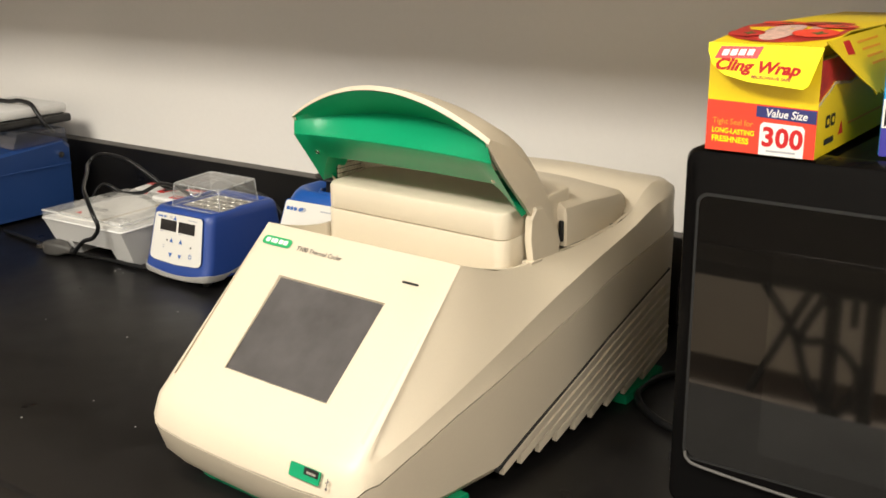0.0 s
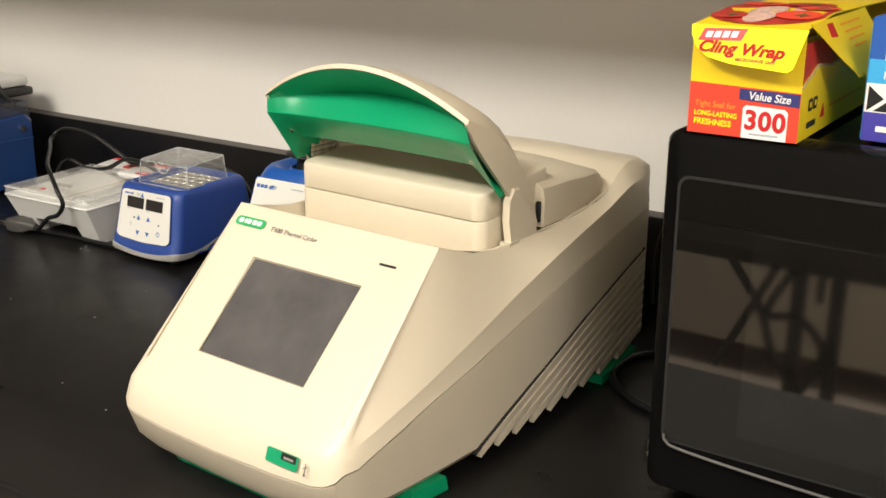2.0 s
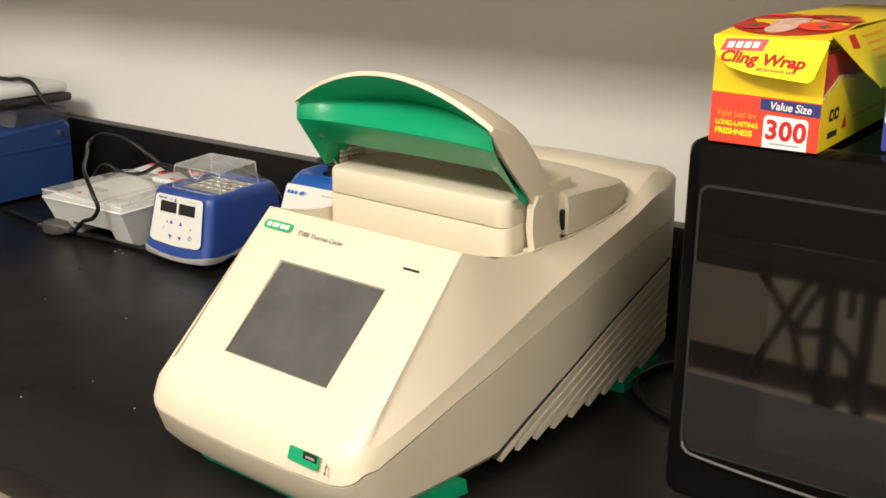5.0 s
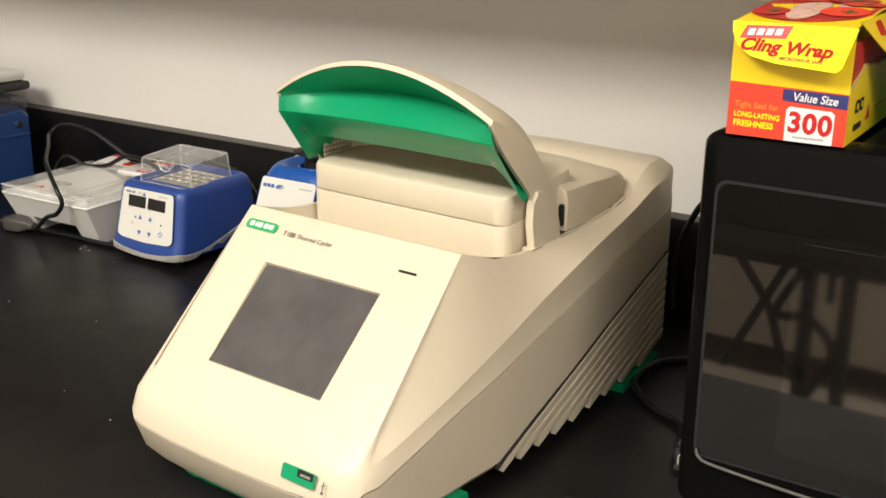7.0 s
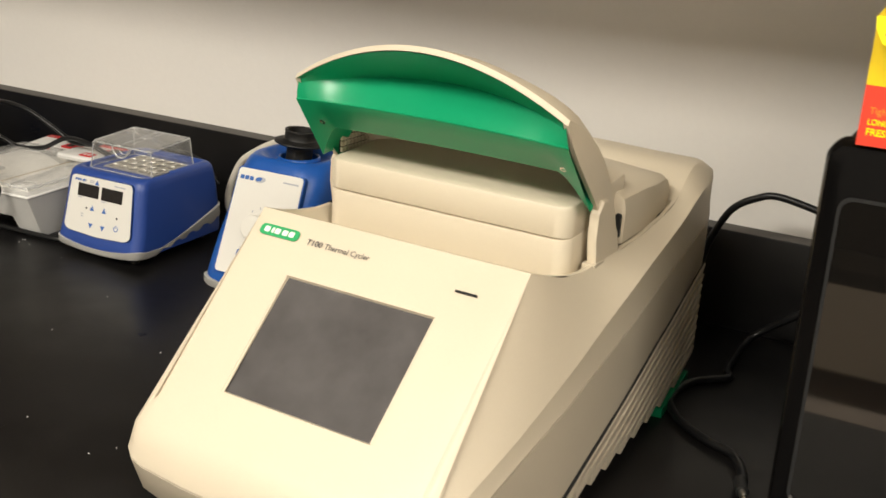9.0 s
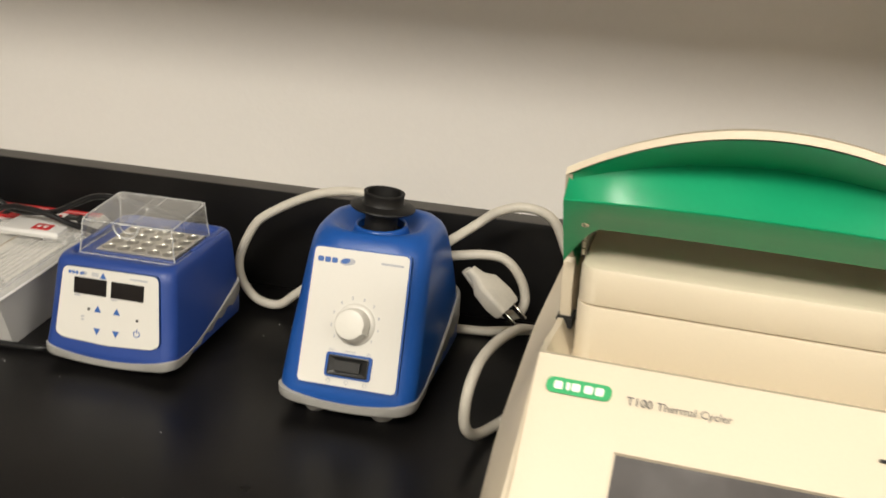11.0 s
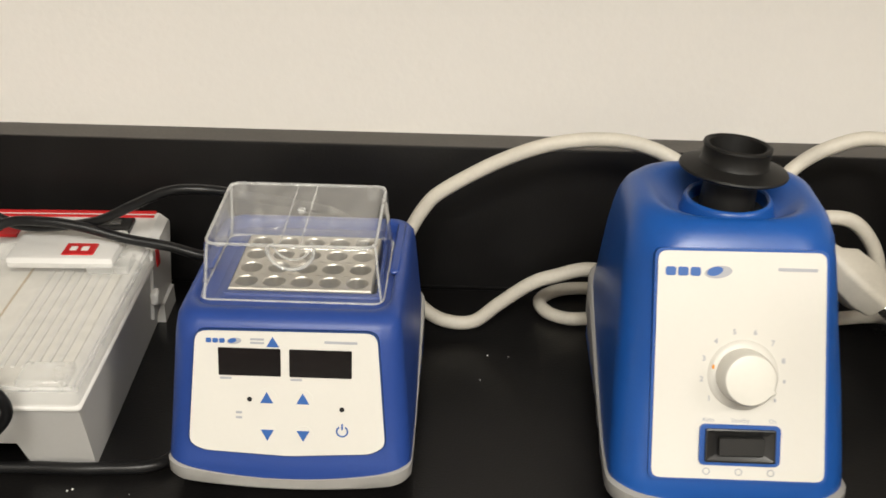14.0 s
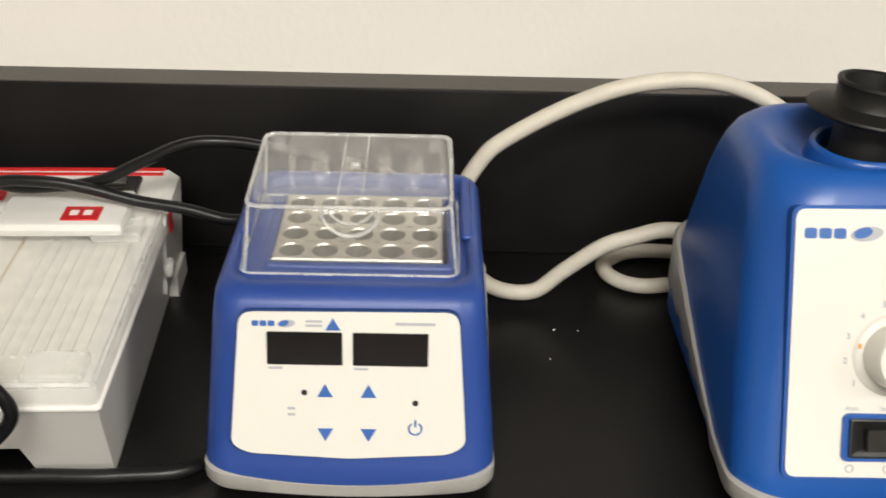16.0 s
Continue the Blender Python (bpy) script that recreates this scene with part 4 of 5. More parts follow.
    bz = [[sw @ Vector((x, y, h)) for x, y in rounded(w, t, 0.0008, 2)] for w, t, h in ((0.0322, 0.0154, 0.0009), (0.0322, 0.0154, 0.0026), (0.0308, 0.0140, 0.0028), (0.0232, 0.0094, 0.0013))]
    rock = part("rocker_switch", loft(bz), M_BLACKP, root, "black rocker switch", 30)
    part("rocker", loft([[sw @ Vector((x, y * f, h + max(0.0, -x) * 0.16 + max(0.0, x - 0.002) * 0.05)) for x, y in rounded(0.0205, 0.0086, 0.0008, 2)] for f, h in ((1.0, 0.0013), (1.0, 0.0034), (0.9, 0.0040))]), M_BLACKP, rock, "", 30)
    for dx, words in ((-0.0148, "Auto"), (0.0, "Standby"), (0.0148, "On")):
        lettering("switch_lettering", words, 0.0027, fp @ pose(dx + 0.0012, -0.0240, z), M_PALE_INK, panel, "CENTER")
        ring = [(0.0015 * math.cos(2 * math.pi * i / 16), 0.0015 * math.sin(2 * math.pi * i / 16)) for i in range(17)]
        part("printed_ring", tube([tuple(fp @ Vector((x + dx + 0.0012, y - 0.0472, z + 0.0001))) for x, y in ring], 0.00022, 5, 1), M_PALE_INK, panel)
    return root


VORTEX = vortex_mixer()


# ---- gel electrophoresis tank ----
def gel_tank():
    root = thing("gel_tank", pose(-0.1110, -0.002, 0, 0, 0, 2.3), "white gel electrophoresis tank with a scratched clear lid", "gel tank")
    w = 0.158
    # hollow-footed body
    out = [(-w + 0.006, 0.0), (-w, 0.049), (0.0005, 0.049), (-0.0035, 0.0), (-0.036, 0.0), (-0.038, 0.02), (-w + 0.04, 0.02), (-w + 0.038, 0.0)]
    secs = []
    for y, ins, drop in ((-0.197, 0.0, 0.0), (-0.192, -0.0, 0.0), (-0.034, 0.002, 0.0), (-0.028, 0.003, 0.001)):
        secs.append([(x - ins * (1 if x > -w / 2 else -1), y - (0.022 if z > 0.04 and y < -0.19 else 0.022 * z / 0.049 if y < -0.19 else 0), z - drop * (z > 0.03)) for x, z in out])
    part("tank_body", loft(secs), M_WHITE, root, "", 0)
    part("rim", box(-w - 0.002, 0.002, -0.2205, -0.07, 0.0485, 0.0525, 0.0015, 1), M_WHITE, root)
    # tray seen through the lid
    part("tray", box(-w + 0.012, -0.012, -0.205, -0.08, 0.0526, 0.054, 0.0, 1), M_LABEL, root, "", 0)
    for k in range(7):
        part("tray_rib", box(-0.052 + 0.0055 * k, -0.050 + 0.0055 * k, -0.19, -0.09, 0.054, 0.0552), M_WHITE, root, "", 0)
    part("tray_rib", box(-0.064, -0.0632, -0.195, -0.085, 0.054, 0.055), M_KRAFT, root, "thin brown line across the tray", 0)
    part("comb", box(-0.128, -0.1, -0.165, -0.155, 0.054, 0.0565, 0, 1, Matrix.Rotation(radians(0), 4, "Z")), M_GREY, root, "", 0)
    # clear lid
    secs = [[(x, y, z) for x, y in plan(w / 2 + g, -0.2195 - g, -0.073, 0.004, 3, -w / 2)] for z, g in ((0.0525, 0.001), (0.0575, 0.001), (0.0625, -0.001), (0.0635, -0.004))]
    lid = part("lid", loft(secs, False), M_CLEAR_GEL, root, "clear scratched plastic lid", 35)
    bm = bmesh.new()
    bm.faces.new([bm.verts.new(p) for p in secs[-1]])
    part("lid_top", bm, M_CLEAR_GEL, lid, "", 0)
    part("lid_edge", tube([(-w, -0.219, 0.0615), (-w / 2, -0.219, 0.0615), (-0.001, -0.219, 0.0615)], 0.0014, 6, 4), M_CLEAR_EDGE, lid)
    part("lid_edge", tube([(0.0, -0.218, 0.0605), (0.0, -0.15, 0.0605), (0.0, -0.075, 0.0605)], 0.0014, 6, 4), M_CLEAR_EDGE, lid)
    part("lid_corner", box(-0.03, -0.006, -0.214, -0.196, 0.0565, 0.0622, 0.001, 1), M_CLEAR_EDGE, lid)
    part("lid_corner", box(-0.03, -0.006, -0.098, -0.08, 0.0565, 0.0622, 0.001, 1), M_CLEAR_EDGE, lid)
    # control end
    secs = []
    for y, z in ((-0.072, 0.056), (-0.069, 0.060), (-0.045, 0.062), (-0.028, 0.0628), (-0.025, 0.06)):
        secs.append([(-w - 0.001, y, 0.012), (-w - 0.001, y, z - 0.004), (-w + 0.004, y, z), (-0.004, y, z), (0.001, y, z - 0.004), (-0.0022, y, 0.012)])
    part("control_end", loft(secs), M_WHITE, root, "", 30)
    part("foot", box(-0.034, 0.0, -0.055, -0.028, 0.0, 0.0125), M_WHITE, root)
    part("foot", box(-w, -w + 0.034, -0.055, -0.028, 0.0, 0.0125), M_WHITE, root)
    part("button_pad", box(-0.075, -0.014, -0.098, -0.06, 0.0595, 0.0672, 0.0025, 2), M_WHITE, root)
    part("red_button", box(-0.044, -0.026, -0.0945, -0.0805, 0.0668, 0.0679, 0.0004, 1), M_RED_INK, root, "square red button")
    for k in range(2):
        part("button_print", box(-0.0405 + 0.0065 * k, -0.0365 + 0.0065 * k, -0.09, -0.085, 0.0678, 0.0681), M_WHITE_INK, root, "", 0)
    for k, (y0, y1) in enumerate(((-0.0295, -0.0265), (-0.0345, -0.0325))):
        part("red_stripe", box(-w + 0.004, -0.006, y0, y1, 0.0613, 0.0634), M_RED_INK, root, "red printed stripe", 0)
    part("rocker_switch", box(-0.036, -0.016, -0.055, -0.038, 0.0600, 0.0645, 0.0008, 1), M_BLACKP, root, "black rocker switch")
    part("rocker", box(-0.033, -0.022, -0.050, -0.044, 0.0643, 0.0662, 0.0005, 1), M_PLUG_G, root, "grey rocker")
    part("warning_mark", box(-0.045, -0.0415, -0.050, -0.041, 0.0612, 0.0628), M_RED_INK, root, "small red mark", 0)
    part("warning_mark", box(-0.105, -0.082, -0.06, -0.038, 0.0605, 0.0628), M_RED_INK, root, "red warning label", 0)
    part("warning_mark", box(-0.1, -0.092, -0.056, -0.042, 0.0620, 0.0633), M_DARK, root, "", 0)
    for x, y in ((-0.066, -0.082), (-0.105, -0.082), (-0.095, -0.206)):
        part("red_marker", loft([[(x - 0.005, y - 0.003, z), (x + 0.005, y - 0.003, z), (x, y + 0.004, z)] for z in (0.0638, 0.0642)]), M_RED_INK, root, "small red arrow on the lid", 0)
    part("side_label", box(0.0008, 0.0016, -0.064, -0.058, 0.044, 0.055), M_RED_INK, root, "red side label", 0)
    part("side_clip", box(-0.001, 0.0035, -0.080, -0.071, 0.026, 0.034, 0.0012, 1), M_WHITE, root)
    return root


GEL = gel_tank()


# ---- blue instrument at the far end of the bench ----
def blue_instrument():
    root = thing("blue_instrument", pose(-0.432, -0.05, 0), "navy blue bench instrument with a clear hood, far along the bench", "lab instrument")
    secs = []
    for x, g in ((-0.24, 0.004), (-0.235, 0.0), (-0.005, 0.0), (0.0, 0.004)):
        secs.append([(x, -0.30 + g, 0.006), (x, -0.002 - g, 0.006), (x, -0.001 - g, 0.105 - g), (x, -0.012 - g, 0.117 - g), (x, -0.13, 0.108 - g), (x, -0.29 + g, 0.085 - g), (x, -0.30 + g, 0.07)])
    part("case", loft(secs), M_NAVY, root, "", 30)
    part("case_ridge", box(-0.24, 0.0012, -0.297, -0.004, 0.076, 0.0785), M_NAVY, root, "", 0)
    for x in (-0.22, -0.02):
        for y in (-0.28, -0.03):
            part("foot", lathe([(0.01, 0.0), (0.01, 0.007)], 14, (x, y, 0)), M_RUBBER, root)
    part("side_screw", tube([(-0.002, -0.022, 0.094), (0.004, -0.022, 0.094)], 0.0048, 14, 1), M_STEEL, root, "bright round side screw")
    hood = [[(x, -0.004, 0.112), (x, -0.008, 0.134), (x, -0.09, 0.137), (x, -0.10, 0.113)] for x in (-0.235, -0.002)]
    part("hood", loft(hood, False, False), M_CLEAR_DARK, root, "smoky clear hood", 0)
    part("hood", loft([[(-0.002, -0.004, 0.112), (-0.002, -0.008, 0.134)], [(-0.002, -0.1, 0.113), (-0.002, -0.09, 0.137)]], False, False), M_CLEAR_DARK, root, "smoky clear hood side", 0)
    part("latch", box(-0.06, -0.02, -0.19, -0.15, 0.1, 0.111, 0.003, 1), M_BLACKP, root, "black latch")
    part("latch_plate", box(-0.09, -0.012, -0.2, -0.135, 0.094, 0.104, 0.002, 1), M_PLUG_G, root)
    return root


blue_instrument()
pad = thing("white_tray", pose(-0.5, -0.085, 0.1375, 0, 0, 0), "white plastic tray lying on the blue instrument", "tray")
part("tray_body", box(-0.1, 0.042, -0.075, 0.06, 0.0, 0.013, 0.004, 2), M_BLACKP, pad, "black lower half")
part("tray_top", box(-0.1, 0.036, -0.074, 0.058, 0.0135, 0.03, 0.006, 2), M_WHITE, pad)
cable = part("tray_cable", tube([(-0.09, -0.005, 0.034), (-0.028, -0.005, 0.034), (0.003, -0.005, 0.0375), (0.032, -0.005, 0.034), (0.048, -0.005, 0.02), (0.058, 0.0, 0.004), (0.062, 0.01, -0.008)], 0.0035, 10, 8), M_CORD_B, pad, "black cable looped over the tray")


# ---- microwave ----
def microwave():
    root = thing("microwave", pose(0.743, -0.392, 0), "black microwave oven with dark glass door, closed", "microwave")
    part("case", box(0.004, 0.486, 0.022, 0.345, 0.012, 0.2795, 0.006, 3), M_MW, root)
    for x in (0.05, 0.44):
        for y in (0.06, 0.3):
            part("foot", lathe([(0.014, 0.0), (0.014, 0.013)], 16, (x, y, 0)), M_RUBBER, root)
    secs = []
    for y, g in ((0.022, 0.0), (0.006, 0.0), (0.0015, 0.0022), (0.0, 0.006)):
        secs.append([(0.245 + (x - 0.245), y, z) for x, z in plan(0.2455 - g, 0.0135 + g, 0.2835 - g, 0.010, 5, 0.245)])
    door = part("door_frame", loft(secs), M_MW, root, "glossy black door frame", 35)
    glass = [(x, z) for x, z in plan(0.1855, 0.0565, 0.2515, 0.007, 5, 0.1985)]
    part("door_groove", loft([[(x, -0.0006, z) for x, z in plan(0.1875, 0.0545, 0.2535, 0.008, 5, 0.1985)], [(x, 0.0006, z) for x, z in plan(0.1875, 0.0545, 0.2535, 0.008, 5, 0.1985)]]), M_DARK, door, "", 0)
    part("door_glass", loft([[(x, 0.001, z) for x, z in glass], [(x, -0.0009, z) for x, z in glass]]), M_MW_GLASS, door, "dark mirror-like door glass", 0)
    part("door_screen", loft([[(x, -0.0009, z) for x, z in plan(0.1335, 0.0725, 0.2205, 0.003, 3, 0.2)], [(x, -0.0012, z) for x, z in plan(0.1335, 0.0725, 0.2205, 0.003, 3, 0.2)]]), M_MW_MESH, door, "perforated screen of the door window", 0)
    part("door_trim", tube([(0.0135, -0.002, 0.0605), (0.0165, -0.0035, 0.0555), (0.03, -0.0045, 0.0525), (0.1, -0.0055, 0.0495), (0.2, -0.006, 0.048), (0.38, -0.006, 0.048)], 0.0012, 8, 6), M_TRIM, door, "grey curved trim under the glass")
    part("control_strip", box(0.39, 0.478, -0.0015, 0.002, 0.03, 0.268, 0.001, 1), M_MW_GLASS, root)
    return root


MICROWAVE = microwave()


# ---- cling wrap carton on the microwave ----
def wrap_carton():
    root = thing("wrap_carton", pose(0.7575, -0.392, 0.2837, 0, 0, 0.6), "yellow and red cling wrap carton, its lid torn open", "carton")
    w, h, d = 0.0725, 0.0695, 0.3
    t = 0.0006
    part("bottom", box(0, w, 0, d, 0, t), M_YELLOW, root, "", 0)
    part("front_end", box(0, w, 0, t, 0, h - 0.001), M_YELLOW, root, "", 0)
    part("rear_end", box(0, w, d - t, d, 0, h - 0.001), M_YELLOW, root, "", 0)
    part("side", box(0, t, t, d - t, t, h - 0.001), M_YELLOW, root, "", 0)
    # low, torn side towards the room: ragged upper edge
    rng = random.Random(4)
    top = [(y, 0.0355 + min(0.009, 0.28 * y) + 0.0012 * math.sin(y * 60) + rng.uniform(-0.0009, 0.0009)) for y in [t + (d - 2 * t) * i / 60 for i in range(61)]]
    ring = [(t, t)] + [(d - t, t)] + top[::-1]
    part("torn_side", loft([[(w - t, y, z) for y, z in ring], [(w, y, z) for y, z in ring]]), M_YELLOW, root, "side with a ragged tear-off edge", 0)
    part("cutter_edge", loft([[(w - 0.0002, y, z - 0.0016), (w + 0.0004, y, z - 0.0016), (w + 0.0004, y, z), (w - 0.0002, y, z)] for y, z in top]), M_KRAFT, root, "raw torn cardboard edge", 0)
    part("inner_side", box(w - 0.0016, w - 0.0009, 0.006, d - 0.006, t, h - 0.008), M_TOMATO, root, "dark red inner wall", 0)
    # lid, raised a little at the front
    part("lid", loft([[(0.0, y, z + 0.0), (w, y, z + 0.0005), (w, y, z + 0.0013), (0, y, z + 0.0008)] for y, z in ((-0.002, h), (0.06, h + 0.0055), (0.15, h + 0.004), (d, h + 0.001))]), M_YELLOW, root, "yellow lid", 30)
    pts = [(0.004, y, h + z) for y, z in ((0.012, 0.0022), (0.05, 0.0060), (0.13, 0.0058))]
    def lid_z(y):
        return h + lerp(y, [(-0.002, 0.0014), (0.06, 0.0069), (0.15, 0.0054), (d, 0.0024)])

    def lid_print(name, cx, cy, rx, ry, material, lift):
        ring = [(cx + rx * math.cos(a), cy + ry * math.sin(a)) for a in [2 * math.pi * i / 18 for i in range(18)]]
        ring = [(min(max(x, 0.001), w - 0.001), y) for x, y in ring]
        return part(name, loft([[(x, y, lid_z(y) + lift + dz) for x, y in ring] for dz in (0.0, 0.00012)]), material, root, "", 0)

    lid_print("red_field", 0.034, 0.055, 0.042, 0.05, M_TOMATO, 0.0003)
    lid_print("white_flash", 0.032, 0.045, 0.011, 0.036, M_PINK, 0.0006)
    lid_print("white_flash", 0.05, 0.075, 0.005, 0.03, M_PINK, 0.0006)
    for cx, cy, r in ((0.055, 0.04, 0.015), (0.058, 0.078, 0.014), (0.045, 0.105, 0.017), (0.016, 0.095, 0.015), (0.012, 0.03, 0.012)):
        lid_print("tomato_picture", cx, cy, r, r, M_REDCARD if r in (0.014, 0.015) else M_TOMATO, 0.0009)
        lid_print("leaf_picture", cx + 0.003, cy - 0.002, r * 0.35, r * 0.12, M_LEAF, 0.0012)
        lid_print("leaf_picture", cx + 0.003, cy - 0.002, r * 0.1, r * 0.4, M_LEAF, 0.0013)
    # front flap, hanging outwards, with a rounded outer corner
    ff = face_frame((0, -0.002, h + 0.0008), (1, 0, 0), (0, 0.42, 1))
    fl = [(-0.0005, 0), (w + 0.0015, 0), (w - 0.0035, -0.0245), (w - 0.0065, -0.0272), (0.03, -0.0245), (0.014, -0.021), (0.005, -0.0145), (0.0005, -0.0065)]
    flap = part("front_flap", slab(fl, 0.0007, ff), M_YELLOW_HI, root, "bright lemon front flap", 0)
    tx = ff @ Matrix.Translation((0, 0, 0.00085))
    part("brand_patch", slab([(0.0055, -0.0105), (0.0335, -0.0092), (0.0365, -0.0012), (0.0085, -0.0022)], 0.0002, tx), M_RED_INK, flap, "red brand patch")
    for k in range(4):
        part("brand_bar", slab([(0.0098 + 0.0055 * k, -0.0084 + 0.0003 * k), (0.0138 + 0.0055 * k, -0.0082 + 0.0003 * k), (0.0148 + 0.0055 * k, -0.0042 + 0.0003 * k), (0.0108 + 0.0055 * k, -0.0044 + 0.0003 * k)], 0.0002, tx @ Matrix.Translation((0, 0, 0.0002))), M_WHITE_INK, flap)
    lettering("flap_lettering", "Cling Wrap", 0.0104, tx @ pose(0.0062, -0.0172, 0, 0, 0, -1.5), M_RED_DEEP, flap, bold=0.00045, slant=0.25, stretch=1.13)
    lettering("flap_lettering", "MICROWAVE SAFE", 0.0032, tx @ pose(0.032, -0.0222, 0.0002, 0, 0, -1.5), M_BROWN_INK, flap, bold=0.0001, stretch=0.95)
    # red printed end
    ef = face_frame((0, -0.0002, 0), (1, 0, 0), (0, 0, 1))
    red = part("red_band", slab([(0.0, 0.0), (w, 0.0), (w, 0.0315), (0.0, 0.0335)], 0.0002, ef), M_REDCARD, root, "red printed end panel", 0)
    e2 = ef @ Matrix.Translation((0, 0, 0.0003))
    part("navy_strip", slab([(0.0335, 0.0245), (w - 0.0003, 0.0225), (w - 0.0003, 0.0310), (0.0335, 0.0315)], 0.0002, e2), M_NAVY_INK, red, "dark blue strip")
    lettering("end_lettering", "Value Size", 0.0072, e2 @ pose(0.0395, 0.0252, 0.0003, 0, 0, -1.5), M_WHITE_INK, red, bold=0.0001, slant=0.15, stretch=0.92)
    part("number_field", slab([(0.0365, -0.0), (0.0655, -0.0), (0.0655, 0.0185), (0.0635, 0.0205), (0.0385, 0.0212), (0.0365, 0.0192)], 0.0002, e2), M_WHITE_INK, red, "white field")
    for k, digit in enumerate("300"):
        lettering("end_number", digit, 0.0172, e2 @ pose(0.0378 + 0.0091 * k, 0.0062 - 0.00016 * k, 0.0003, 0, 0, -1.0), M_RED_INK, red, bold=0.0006, stretch=1.0)
    part("end_bar", slab(rounded(0.019, 0.0013, 0.0003, 2), 0.0002, e2 @ pose(0.051, 0.0028, 0.0002)), M_PALE_INK, red)
    lettering("end_lettering", "Tight Seal for", 0.0054, e2 @ pose(0.0042, 0.0180, 0, 0, 0, -1.0), M_ORANGE_INK, red, stretch=0.94)
    lettering("end_lettering", "LONG-LASTING", 0.0046, e2 @ pose(0.0040, 0.0120, 0, 0, 0, -1.0), M_YELLOW_HI, red, bold=0.00012, stretch=0.88)
    lettering("end_lettering", "FRESHNESS", 0.0054, e2 @ pose(0.0040, 0.0062, 0, 0, 0, -1.0), M_YELLOW_HI, red, bold=0.00015, stretch=0.95)
    # torn lid flap hanging out over the open side
    rng = random.Random(9)
    rag = [(0.138 - 0.0034 * i + rng.uniform(-0.0012, 0.0012), -0.046 + 0.0002 * i + rng.uniform(-0.002, 0.002)) for i in range(28)]
    fl2 = [(0.004, 0.0)] + [(0.139, 0.0), (0.141, -0.03)] + rag + [(0.034, -0.030), (0.017, -0.013)]
    sf = face_frame((w, 0, h + 0.004), (0, 1, 0), (-0.62, 0, 1))
    sflap = part("side_flap", slab(fl2, 0.0007, sf), M_YELLOW, root, "torn side flap with ragged card edge", 0)
    s2 = sf @ Matrix.Translation((0, 0, 0.0009))
    part("brand_patch", slab([(0.03, -0.012), (0.044, -0.013), (0.046, -0.003), (0.033, -0.003)], 0.0002, s2), M_RED_INK, sflap, "red brand patch")
    for k in range(4):
        part("printed_bar", slab(rounded(0.05 - 0.006 * k, 0.0016, 0.0004, 2), 0.0002, s2 @ pose(0.085, -0.006 - 0.0055 * k, 0)), M_ORANGE_INK, sflap)
    # marks on the low side
    sd = face_frame((w + 0.0003, 0, 0), (0, 1, 0), (0, 0, 1))
    for k in range(2):
        part("recycling_mark", slab(rounded(0.009, 0.008, 0.002, 3), 0.0002, sd @ pose(0.022 + 0.011 * k, 0.0215, 0)), M_DARK, root)
        part("recycling_mark", slab(rounded(0.004, 0.0035, 0.001, 3), 0.0002, sd @ pose(0.022 + 0.011 * k, 0.0215, 0.0002)), M_YELLOW, root)
    part("recycling_mark", slab(rounded(0.02, 0.004, 0.0008, 2), 0.0002, sd @ pose(0.027, 0.0085, 0)), M_DARK, root)
    part("warning_mark", slab([(0.048, 0.009), (0.058, 0.009), (0.053, 0.018)], 0.0002, sd), M_RED_INK, root)
    part("printed_bar", slab(rounded(0.09, 0.0016, 0.0004, 2), 0.0002, sd @ pose(0.115, 0.014, 0)), M_ORANGE_INK, root)
    # the roll inside
    roll = [[(0.036 + 0.024 * math.cos(2 * math.pi * k / 24), y, 0.0255 + 0.024 * math.sin(2 * math.pi * k / 24)) for k in range(24)] for y in (0.004, d - 0.004)]
    part("film_roll", loft(roll), M_CLEAR_GEL, root, "roll of clear film", 30)
    return root


wrap_carton()


